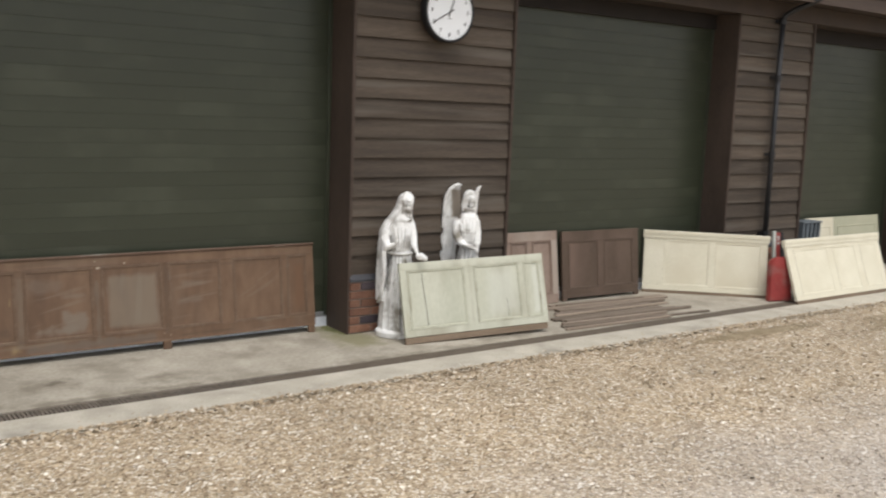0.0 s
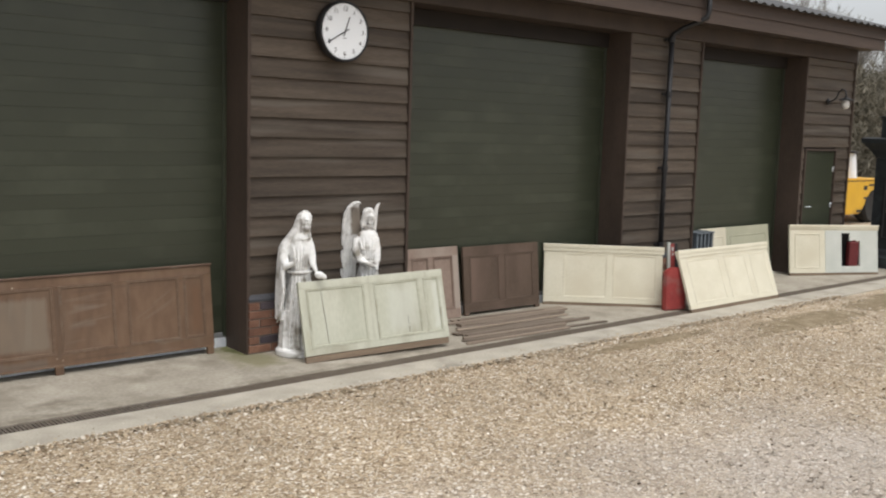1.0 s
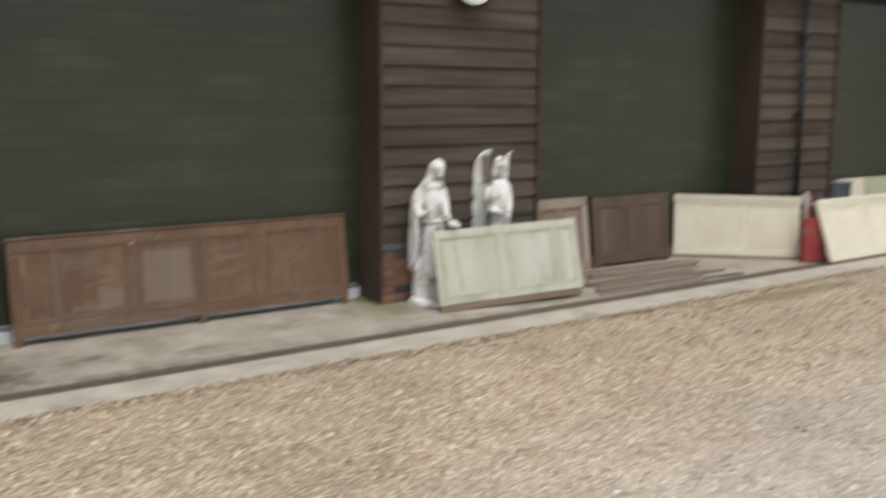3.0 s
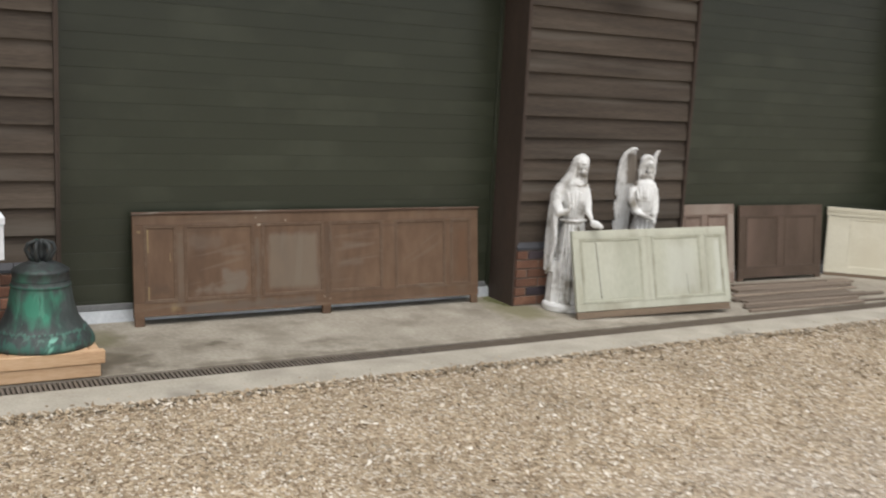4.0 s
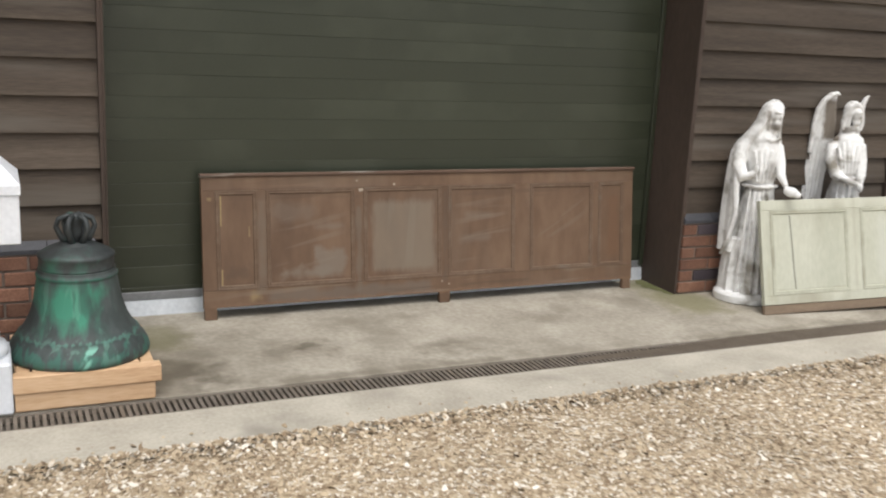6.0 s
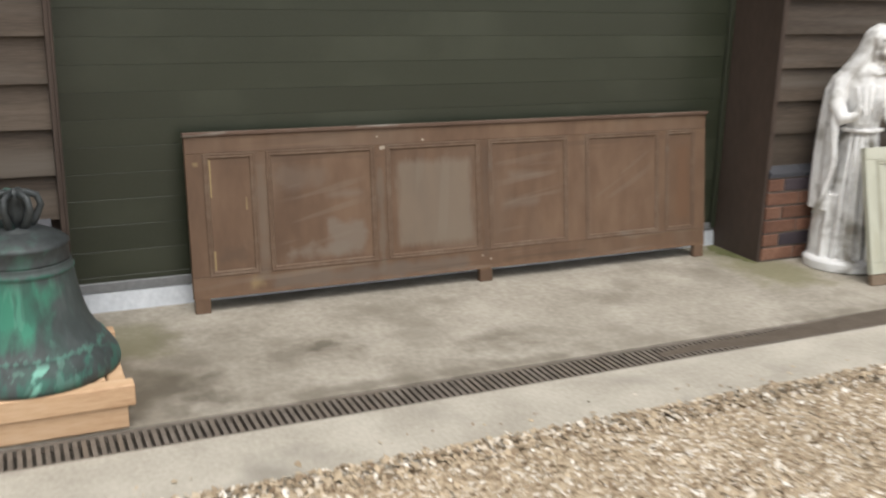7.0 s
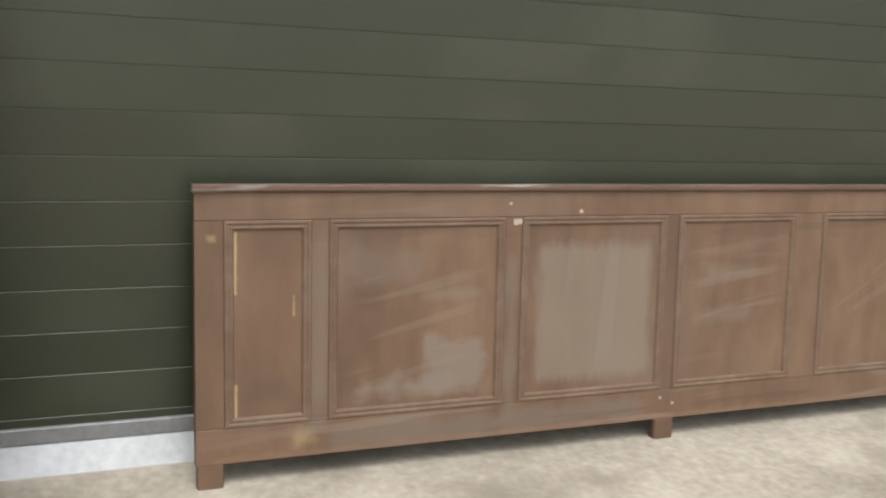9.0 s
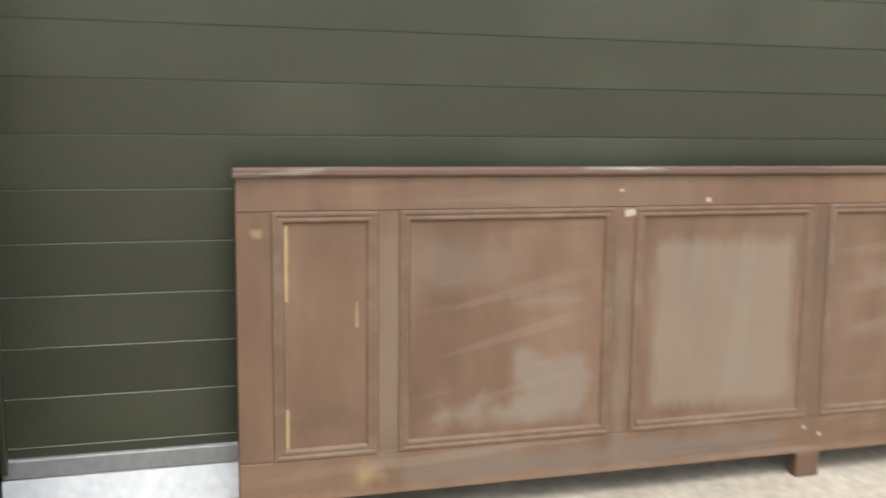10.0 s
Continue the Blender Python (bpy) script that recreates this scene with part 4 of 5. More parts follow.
tube(bm, [(-0.12, -0.075, 0.9), (-0.115, -0.11, 0.72), (-0.10, -0.115, 0.56), (-0.13, -0.1, 0.4), (-0.165, -0.07, 0.29)], [0.022, 0.022, 0.018, 0.016, 0.01], 8)
body(bm, [(0.05, -0.075, 0.02, 0.085, 0.12, 0.12), (0.2, -0.075, 0.02, 0.08, 0.115, 0.12), (0.4, -0.06, 0.02, 0.08, 0.11, 0.08)], n=48, folds=8, seed=4)
# hood, open before the face, falling on the shoulders
drape(bm, [(1.0, 0.005, 0.012, 0.115, 0.075, 0.02), (1.04, 0.005, 0.012, 0.108, 0.082, 0.02), (1.08, 0.018, 0.01, 0.09, 0.085, 0.02), (1.13, 0.034, 0.01, 0.076, 0.078, 0.01), (1.18, 0.046, 0.006, 0.072, 0.078, 0), (1.215, 0.052, 0.004, 0.066, 0.074, 0), (1.24, 0.056, 0.004, 0.05, 0.058, 0), (1.256, 0.058, 0.006, 0.028, 0.034, 0), (1.263, 0.058, 0.008, 0.018, 0.02, 0)], -12, 258, folds=3, seed=1, thick=0.016)
blob(bm, 0.053, 0.0, 1.18, 0.062, 0.064, 0.07)
blob(bm, 0.04, 0.005, 1.1, 0.06, 0.062, 0.06)
blob(bm, 0.08, -0.04, 1.17, 0.032, 0.036, 0.05)
blob(bm, 0.1, -0.074, 1.166, 0.009, 0.01, 0.019)
blob(bm, 0.086, -0.068, 1.192, 0.026, 0.012, 0.008)
blob(bm, 0.084, -0.06, 1.115, 0.026, 0.024, 0.034)
blob(bm, 0.07, -0.05, 1.088, 0.018, 0.018, 0.03)
for a in (-1, 1):
    tube(bm, [(0.066 + 0.03 * a, -0.04, 1.2), (0.066 + 0.036 * a, -0.04, 1.14), (0.066 + 0.034 * a, -0.045, 1.07), (0.06 + 0.05 * a, -0.06, 1.02)], [0.009, 0.011, 0.012, 0.01], 8)
# collar, belt and the folds hanging from them
tube(bm, [(0.02, -0.07, 1.03), (0.06, -0.082, 1.015), (0.1, -0.062, 1.03)], 0.008, 8)
for i in range(5):
    tube(bm, [(-0.03 + 0.035 * i, -0.085, 0.97 - 0.01 * abs(i - 2)), (-0.01 + 0.025 * i, -0.1, 0.86), (0.0 + 0.018 * i, -0.095, 0.76)], [0.005, 0.008, 0.006], 6)
    tube(bm, [(-0.03 + 0.026 * i, -0.088, 0.72), (-0.04 + 0.034 * i, -0.106, 0.45), (-0.05 + 0.042 * i, -0.118, 0.07)], [0.007, 0.011, 0.014], 6)
tube(bm, [(-0.08, -0.07, 0.738), (0.0, -0.094, 0.73), (0.08, -0.085, 0.735), (0.125, -0.03, 0.74)], 0.012, 8)
# arms and hands
tube(bm, [(-0.1, -0.02, 0.98), (-0.115, -0.07, 0.86), (-0.08, -0.115, 0.79), (-0.03, -0.125, 0.81), (-0.015, -0.122, 0.825)], [0.042, 0.044, 0.038, 0.024, 0.015], 12)
blob(bm, -0.012, -0.124, 0.842, 0.016, 0.012, 0.028, (0, 8, 0))
tube(bm, [(-0.01, -0.124, 0.85), (0.0, -0.126, 0.895)], 0.006, 6)
tube(bm, [(0.1, -0.01, 0.985), (0.128, -0.035, 0.88), (0.138, -0.07, 0.81), (0.172, -0.11, 0.755)], [0.038, 0.034, 0.028, 0.015], 12)
blob(bm, 0.205, -0.12, 0.722, 0.046, 0.022, 0.032, (0, 14, 0))
blob(bm, 0.242, -0.122, 0.708, 0.024, 0.018, 0.022, (0, 20, 0))
figure = carve("statue", "weathered white carved stone statue of a hooded robed figure", bm, pose(0.372, -0.225, -0.012, 0, 0, -40))
# dirt and painted shade in one: beard, hair, eyes, belt, arm, cloak gap
GRIME_SHADE = (0.2, 0.175, 0.145)
M["statue_grime_shade"] = M["statue"].copy()
patch(M["statue_grime_shade"], 0.025, 0.115, 1.065, 1.13, GRIME_SHADE, 0.02, 0.03, 0.8, 14)
patch(M["statue_grime_shade"], 0.018, 0.048, 1.07, 1.2, GRIME_SHADE, 0.01, 0.012, 0.75, 20)
patch(M["statue_grime_shade"], 0.06, 0.108, 1.176, 1.188, GRIME_SHADE, 0.004, 0.004, 0.6, 30)
patch(M["statue_grime_shade"], -0.06, 0.1, 0.7, 0.74, GRIME_SHADE, 0.012, 0.02, 0.6, 16)
patch(M["statue_grime_shade"], 0.05, 0.12, 0.76, 0.9, GRIME_SHADE, 0.03, 0.05, 0.5, 16)
patch(M["statue_grime_shade"], -0.1, -0.05, 0.2, 0.75, GRIME_SHADE, 0.03, 0.05, 0.55, 10)
figure.data.materials[0] = M["statue_grime_shade"]

# winged figure
bm = bmesh.new()
body(bm, [(0.0, 0.0, 0, 0.17, 0.15, 0), (0.06, 0.0, 0, 0.17, 0.15, 0)], folds=3)
body(bm, [(0.05, 0.02, 0, 0.13, 0.115, 0.1), (0.3, 0.02, 0, 0.12, 0.108, 0.11), (0.5, 0.025, 0, 0.112, 0.1, 0.1), (0.66, 0.03, 0, 0.094, 0.09, 0.08), (0.75, 0.03, 0, 0.074, 0.07, 0.04), (0.78, 0.03, 0, 0.074, 0.07, 0.02),
          (0.88, 0.022, -0.005, 0.1, 0.095, 0.015), (0.96, 0.02, 0, 0.102, 0.085, 0.01), (1.02, 0.02, 0, 0.09, 0.07, 0.0), (1.05, 0.022, 0, 0.05, 0.05, 0), (1.1, 0.026, 0, 0.036, 0.038, 0)], n=72, folds=10, seed=2)
drape(bm, [(1.04, 0.02, 0.015, 0.06, 0.055, 0.03), (1.09, 0.022, 0.012, 0.062, 0.062, 0.03), (1.14, 0.024, 0.008, 0.06, 0.066, 0.02), (1.19, 0.024, 0.006, 0.06, 0.066, 0.01), (1.22, 0.024, 0.006, 0.055, 0.06, 0), (1.245, 0.024, 0.008, 0.04, 0.045, 0), (1.258, 0.024, 0.01, 0.02, 0.024, 0)], -10, 255, folds=5, seed=1, thick=0.016)
blob(bm, 0.022, 0.002, 1.185, 0.052, 0.058, 0.068)
blob(bm, 0.046, -0.042, 1.166, 0.03, 0.034, 0.048)
blob(bm, 0.066, -0.075, 1.163, 0.008, 0.009, 0.016)
blob(bm, 0.044, -0.045, 1.125, 0.024, 0.026, 0.026)
blob(bm, 0.056, -0.069, 1.187, 0.024, 0.01, 0.007)
tube(bm, [(0.035, -0.045, 1.242), (0.0, -0.045, 1.215), (-0.02, -0.035, 1.165), (-0.032, -0.03, 1.115), (-0.03, -0.035, 1.07)], [0.014, 0.018, 0.02, 0.018, 0.01], 10)
tube(bm, [(0.035, -0.045, 1.242), (0.066, -0.03, 1.215), (0.08, -0.01, 1.165), (0.085, 0.0, 1.11), (0.08, -0.01, 1.07)], [0.014, 0.016, 0.016, 0.016, 0.01], 10)
for i in range(4):
    tube(bm, [(-0.02 + 0.032 * i, -0.085, 0.74), (-0.03 + 0.04 * i, -0.1, 0.5), (-0.04 + 0.048 * i, -0.115, 0.08)], [0.007, 0.011, 0.013], 6)
tube(bm, [(-0.075, -0.02, 0.985), (-0.085, -0.06, 0.87), (-0.05, -0.1, 0.785), (0.03, -0.115, 0.75), (0.09, -0.115, 0.735)], [0.04, 0.04, 0.034, 0.022, 0.014], 12)
tube(bm, [(0.09, -0.015, 0.98), (0.108, -0.03, 0.88), (0.112, -0.065, 0.79), (0.105, -0.105, 0.73)], [0.038, 0.036, 0.032, 0.02], 12)
blob(bm, 0.11, -0.115, 0.712, 0.018, 0.016, 0.03)
tube(bm, [(-0.055, -0.05, 0.765), (0.03, -0.09, 0.755), (0.11, -0.05, 0.765)], 0.012, 8)
for i in range(5):
    tube(bm, [(-0.055 + 0.032 * i, -0.075, 1.0 - 0.008 * abs(i - 2)), (-0.03 + 0.024 * i, -0.098, 0.88), (-0.01 + 0.02 * i, -0.085, 0.79)], [0.005, 0.009, 0.007], 6)
# wings: outer edge nearer than the inner, feathers as ridges
for s, rows in ((-1, ((1.299, -0.078, -0.064), (1.288, -0.108, -0.066), (1.265, -0.14, -0.064), (1.2, -0.188, -0.058), (1.1, -0.214, -0.05), (0.95, -0.222, -0.05), (0.75, -0.228, -0.08), (0.55, -0.228, -0.085), (0.4, -0.212, -0.1), (0.28, -0.18, -0.13))),
                (1, ((1.297, 0.118, 0.134), (1.28, 0.092, 0.122), (1.24, 0.075, 0.112), (1.15, 0.06, 0.105), (1.0, 0.04, 0.095), (0.8, 0.03, 0.09), (0.55, 0.03, 0.09), (0.3, 0.05, 0.08)))):
    rings = []
    for z, xa, xb in rows:
        ring = []
        for i in range(24):
            a = 2 * math.pi * i / 24
            u, front = math.cos(a), math.sin(a)
            y = 0.085 + 0.045 * u - 0.016 * front * (1 + 0.3 * math.sin(9 * u + 12 * z)) if s < 0 else 0.09 - 0.014 * front
            ring.append(bm.verts.new((0.5 * (xa + xb) + 0.5 * (xb - xa) * u, y, z)))
        rings.append(ring)
    for a, b in zip(rings, rings[1:]):
        for i in range(24):
            bm.faces.new((a[i], a[(i + 1) % 24], b[(i + 1) % 24], b[i]))
    bm.faces.new(rings[0][::-1]), bm.faces.new(rings[-1])
tube(bm, [(-0.052, 0.1, 1.288), (-0.078, 0.06, 1.3), (-0.115, 0.03, 1.29), (-0.155, 0.018, 1.25), (-0.185, 0.018, 1.19), (-0.2, 0.02, 1.1), (-0.21, 0.025, 0.9)], [0.007, 0.013, 0.018, 0.021, 0.022, 0.02, 0.014], 10)
for i in range(4):
    tube(bm, [(-0.19 + 0.026 * i, 0.042 + 0.016 * i, 1.02 - 0.03 * i), (-0.2 + 0.026 * i, 0.038 + 0.016 * i, 0.75), (-0.195 + 0.022 * i, 0.045 + 0.014 * i, 0.45)], [0.007, 0.01, 0.006], 6)
figure = carve("statue", "weathered white carved stone statue of a winged figure", bm, pose(1.14, -0.17, -0.012, 0, 0, -38))
# brown stain with shade painted into the wing hollows, neck and waist
M["wing_grime_shade"] = M["statue"].copy()
patch(M["wing_grime_shade"], -0.152, -0.03, 0.98, 1.268, (0.19, 0.15, 0.11), 0.025, 0.025, 0.9, 14)
patch(M["wing_grime_shade"], 0.1, 0.14, 1.08, 1.26, (0.22, 0.17, 0.13), 0.02, 0.02, 0.7, 14)
patch(M["wing_grime_shade"], -0.03, 0.08, 1.045, 1.1, GRIME_SHADE, 0.015, 0.025, 0.8, 16)
patch(M["wing_grime_shade"], -0.03, 0.12, 0.735, 0.775, GRIME_SHADE, 0.012, 0.02, 0.6, 16)
patch(M["wing_grime_shade"], -0.09, -0.03, 0.6, 0.95, GRIME_SHADE, 0.03, 0.04, 0.5, 12)
figure.data.materials[0] = M["wing_grime_shade"]

# ---- clock ----
clock = thing("wall_clock", "round white wall clock with black rim and numerals", "clock", pose(0.915, -0.036, 2.815, 90, 0, 0))
M["clock_white"] = mat("clock_face_white", [(0.78, 0.8, 0.82), (0.82, 0.84, 0.86)], 0.35, bump=0.0)
bm = bmesh.new()
lathe(bm, [(0.0, 0.0), (0.262, 0.0), (0.268, 0.02), (0.268, 0.07), (0.26, 0.082), (0.247, 0.082), (0.244, 0.07), (0.0, 0.069)], 64)
part("rim", bm, M["black"], clock, "black rim", smooth=False)
bm = bmesh.new()
lathe(bm, [(0.0, 0.0695), (0.2435, 0.0695), (0.2435, 0.0725), (0.0, 0.073)], 64)
part("dial", bm, M["clock_white"], clock, "white dial")
for h in range(1, 13):
    cu = bpy.data.curves.new("numeral", "FONT")
    cu.body, cu.size, cu.align_x, cu.align_y, cu.extrude = str(h), 0.056, "CENTER", "CENTER", 0.0008
    a = radians(90 - 30 * h)
    ob = new("numeral", cu)
    cu.materials.append(M["black"])
    ob.parent, ob.matrix_basis = clock, pose(0.195 * math.cos(a), 0.195 * math.sin(a), 0.0745)
for nm, ang, ln, w in (("hour_hand", 90 - 20, 0.135, 0.011), ("minute_hand", 90 - 240, 0.205, 0.009)):
    bm = bmesh.new()
    box(bm, -0.045, ln, -w / 2, w / 2, 0.0765, 0.079, 0.001)
    part(nm, bm, M["black"], clock, at=pose(0, 0, 0.002 * (nm == "minute_hand"), 0, 0, ang))
bm = bmesh.new()
for k in range(60):
    a = 2 * math.pi * k / 60
    m = pose(0.232 * math.cos(a), 0.232 * math.sin(a), 0.0736, 0, 0, math.degrees(a))
    box(bm, -0.005 - 0.004 * (k % 5 == 0), 0.005, -0.001 - 0.001 * (k % 5 == 0), 0.001 + 0.001 * (k % 5 == 0), 0, 0.0008, m=m)
tagged(part("minute_marks", bm, M["black"], clock), kind="stuff")
bm = bmesh.new()
box(bm, -0.022, 0.022, -0.062, -0.056, 0.0732, 0.074)
part("lettering_bar", bm, M["galv_grey"], clock)

# ---- bell on its timber base ----
M["patina"] = mat("bronze_patina", [(0.034, 0.042, 0.041), (0.056, 0.068, 0.066), (0.085, 0.1, 0.097)], 0.6, metal=0.15, scale=5, fine=24, stretch=(1, 1, 0.5), bump=0.25,
                  stain=(0.05, 0.13, 0.1), stain_scale=3.5, stain_range=(0.52, 0.7), distance=0.004)
patch(M["patina"], -0.13, 0.12, 0.11, 0.335, (0.05, 0.23, 0.15), 0.07, 0.09, 0.95, 9, 2.4)
patch(M["patina"], -0.19, -0.1, 0.2, 0.34, (0.05, 0.17, 0.12), 0.05, 0.08, 0.75, 12, 2.0)
patch(M["patina"], -0.3, 0.3, 0.0, 0.06, (0.045, 0.15, 0.115), 0.04, 0.12, 0.7, 14, 2.5)
patch(M["patina"], -0.3, 0.3, 0.085, 0.1, (0.1, 0.24, 0.19), 0.01, 0.03, 0.6, 20, 2.5)
patch(M["patina"], -0.2, 0.2, 0.318, 0.332, (0.03, 0.12, 0.085), 0.006, 0.012, 0.8, 20, 2.5)
streaks(M["patina"], (0.2, 0.46, 0.36), -0.05, 0.15, -0.01, 0.09, 38, 16.0)
streaks(M["patina"], (0.13, 0.26, 0.21), -0.3, 0.3, 0.0, 0.12, 30, 26.0, 0.4)
streaks(M["patina"], (0.12, 0.3, 0.22), -0.17, 0.17, 0.1, 0.34, 2, 22.0, 0.4)
streaks(M["patina"], (0.03, 0.05, 0.045), -0.2, 0.2, 0.16, 0.36, -3, 16.0, 0.5)
M["patina_dark"] = mat("dark_bronze", [(0.028, 0.031, 0.032), (0.07, 0.08, 0.08)], 0.5, metal=0.3, scale=6, fine=40, bump=0.3, stain=(0.06, 0.16, 0.12), stain_scale=6, stain_range=(0.56, 0.7), distance=0.004)
BELL = (-3.625, -0.555, 0.134)
bell = thing("church_bell", "old bronze bell with green patina, standing on a pale timber base", "bell", pose(*BELL, 0, 0, -14) @ Matrix.Diagonal((1.02, 1.02, 1.065, 1)))
bm = bmesh.new()
lathe(bm, [(0.255, 0.0), (0.284, 0.0), (0.287, 0.014), (0.282, 0.034), (0.27, 0.056), (0.254, 0.078), (0.243, 0.088), (0.243, 0.094), (0.234, 0.098), (0.215, 0.124), (0.198, 0.154),
           (0.184, 0.192), (0.174, 0.232), (0.166, 0.276), (0.16, 0.312), (0.1595, 0.318), (0.163, 0.322), (0.163, 0.329), (0.158, 0.333), (0.154, 0.346), (0.155, 0.35)], 72)
part("waist", bm, M["patina"], bell, "green and grey patinated flank", smooth=True)
bm = bmesh.new()
lathe(bm, [(0.153, 0.3505), (0.15, 0.358), (0.15, 0.392), (0.154, 0.398), (0.1535, 0.406), (0.145, 0.413), (0.115, 0.43), (0.085, 0.442), (0.07, 0.446), (0.066, 0.452), (0.0, 0.455)], 72)
part("shoulder", bm, M["patina_dark"], bell, "dark bronze shoulder", smooth=True)
for k in range(6):
    a = 2 * math.pi * k / 6 + 0.3
    bm = bmesh.new()
    c, s_ = math.cos(a), math.sin(a)
    tube(bm, [(0.034 * c, 0.034 * s_, 0.445), (0.058 * c, 0.058 * s_, 0.476), (0.077 * c, 0.077 * s_, 0.515), (0.066 * c, 0.066 * s_, 0.545), (0.034 * c, 0.034 * s_, 0.556), (0.0, 0.0, 0.555)],
         [0.015, 0.013, 0.011, 0.011, 0.012, 0.012], 10)
    part("crown_loop", bm, M["patina_dark"], bell, smooth=True)
bm = bmesh.new()
lathe(bm, [(0.03, 0.44), (0.026, 0.49), (0.026, 0.54), (0.032, 0.562), (0.0, 0.57)], 20)
part("crown_post", bm, M["patina_dark"], bell, smooth=True)

M["pine"] = mat("pale_sawn_pine", [(0.44, 0.27, 0.15), (0.56, 0.37, 0.22), (0.62, 0.44, 0.28)], 0.65, scale=3, fine=45, stretch=(0.5, 4, 6), bump=0.2, stain=(0.36, 0.2, 0.1), stain_scale=4,
                stain_range=(0.6, 0.75), random_amount=0.1, distance=0.002)
base = thing("bell_stand", "pale sawn pine stand of stacked planks under a bell", "stand", pose(-3.615, -0.54, -0.02))
for nm, bx in (("plank", (-0.285, 0.292, -0.302, -0.24, 0.0785, 0.152)), ("plank", (-0.28, 0.268, -0.292, -0.24, 0.0, 0.076)), ("plank", (-0.275, 0.272, 0.24, 0.285, 0.0, 0.077)),
               ("plank", (-0.285, 0.29, 0.235, 0.297, 0.0795, 0.15)), ("cross_piece", (-0.274, -0.22, -0.238, 0.234, 0.0, 0.15)), ("cross_piece", (0.215, 0.271, -0.238, 0.234, 0.0, 0.15)),
               ("board", (-0.21, 0.21, -0.233, 0.233, 0.13, 0.154))):
    bm = bmesh.new()
    box(bm, *bx, 0.004)
    part(nm, bm, M["pine"], base)

# ---- stone pedestal ----
M["white_stone"] = mat("white_painted_stone", [(0.62, 0.64, 0.67), (0.76, 0.78, 0.81)], 0.7, scale=4, fine=60, bump=0.25, stain=(0.45, 0.44, 0.42), stain_scale=3, stain_range=(0.6, 0.75), distance=0.004)
M["ochre_stone"] = mat("ochre_stone_shaft", [(0.3, 0.21, 0.12), (0.46, 0.36, 0.24)], 0.75, scale=6, fine=60, stretch=(1, 1, 0.4), bump=0.3, stain=(0.5, 0.44, 0.36), distance=0.004)
ped = thing("stone_pedestal", "white stone pedestal with an ochre shaft and a hipped square cap", "pedestal", pose(-4.055, -0.69, -0.022))
bm = bmesh.new()
box(bm, -0.155, 0.155, -0.155, 0.155, 0.0, 0.215, 0.008)
part("plinth", bm, M["white_stone"], ped)
bm = bmesh.new()
lathe(bm, [(0.0, 0.2152), (0.145, 0.2152), (0.15, 0.24), (0.14, 0.262), (0.12, 0.27), (0.115, 0.29), (0.118, 0.31), (0.105, 0.33), (0.085, 0.34), (0.075, 0.36), (0.0, 0.362)], 40)
part("base_moulding", bm, M["white_stone"], ped, smooth=True)
bm = bmesh.new()
lathe(bm, [(0.06, 0.362), (0.058, 0.5), (0.056, 0.64)], 32)
part("shaft", bm, M["ochre_stone"], ped, "ochre stone shaft", smooth=True)
bm = bmesh.new()
lathe(bm, [(0.056, 0.64), (0.066, 0.65), (0.07, 0.67), (0.095, 0.695), (0.12, 0.708), (0.0, 0.7085)], 32)
part("capital", bm, M["white_stone"], ped, smooth=True)
bm = bmesh.new()
box(bm, -0.21, 0.21, -0.21, 0.21, 0.71, 0.90, 0.004)
part("cap_block", bm, M["white_stone"], ped)
bm = bmesh.new()
lo = [bm.verts.new((x, y, 0.902)) for x, y in ((-0.216, -0.216), (0.216, -0.216), (0.216, 0.216), (-0.216, 0.216))]
mid_ = [bm.verts.new((x, y, 0.938)) for x, y in ((-0.216, -0.216), (0.216, -0.216), (0.216, 0.216), (-0.216, 0.216))]
hi = [bm.verts.new((x, y, 1.075)) for x, y in ((-0.09, -0.03), (0.09, -0.03), (0.09, 0.03), (-0.09, 0.03))]
bm.faces.new(lo[::-1]), bm.faces.new(hi)
for a, b in ((lo, mid_), (mid_, hi)):
    for i in range(4):
        bm.faces.new((a[i], a[(i + 1) % 4], b[(i + 1) % 4], b[i]))
part("hipped_top", bm, M["white_stone"], ped)

# ---- downpipe, lamp and door on the wall ----
pipe = thing("downpipe", "black cast downpipe with an offset at the eaves on dark boarding", "downpipe", None)
bm = bmesh.new()
tube(bm, [(5.78, -0.085, 0.0), (5.78, -0.085, 3.16)], 0.032, 14)
part("pipe", bm, M["black"], pipe, smooth=True)
bm = bmesh.new()
tube(bm, [(5.78, -0.085, 3.14), (5.79, -0.10, 3.2), (5.86, -0.18, 3.27), (5.95, -0.34, 3.35), (6.0, -0.42, 3.4), (6.01, -0.43, 3.47), (6.01, -0.43, 3.72)], 0.032, 14)
part("swan_neck", bm, M["black"], pipe, smooth=True)
for z in (0.6, 1.55, 2.45, 3.1):
    bm = bmesh.new()
    tube(bm, [(5.78, -0.085, z), (5.78, -0.085, z + 0.06)], 0.042, 14)
    box(bm, 5.71, 5.85, -0.05, -0.03, z + 0.015, z + 0.045)
    part("pipe_collar", bm, M["black"], pipe)
lamp = thing("wall_lamp", "swan-neck wall lamp with a small dark shade and clear globe", "lamp", None)
bm = bmesh.new()
tube(bm, [(9.82, -0.03, 2.55), (9.82, -0.1, 2.56), (9.82, -0.16, 2.60), (9.82, -0.19, 2.68), (9.82, -0.24, 2.73), (9.82, -0.29, 2.71), (9.82, -0.31, 2.64), (9.82, -0.31, 2.6)], 0.011, 10)
lathe(bm, [(0.0, 0.0), (0.045, 0.0), (0.045, 0.02), (0.0, 0.025)], 20, pose(9.82, -0.03, 2.55, 90, 0, 0))
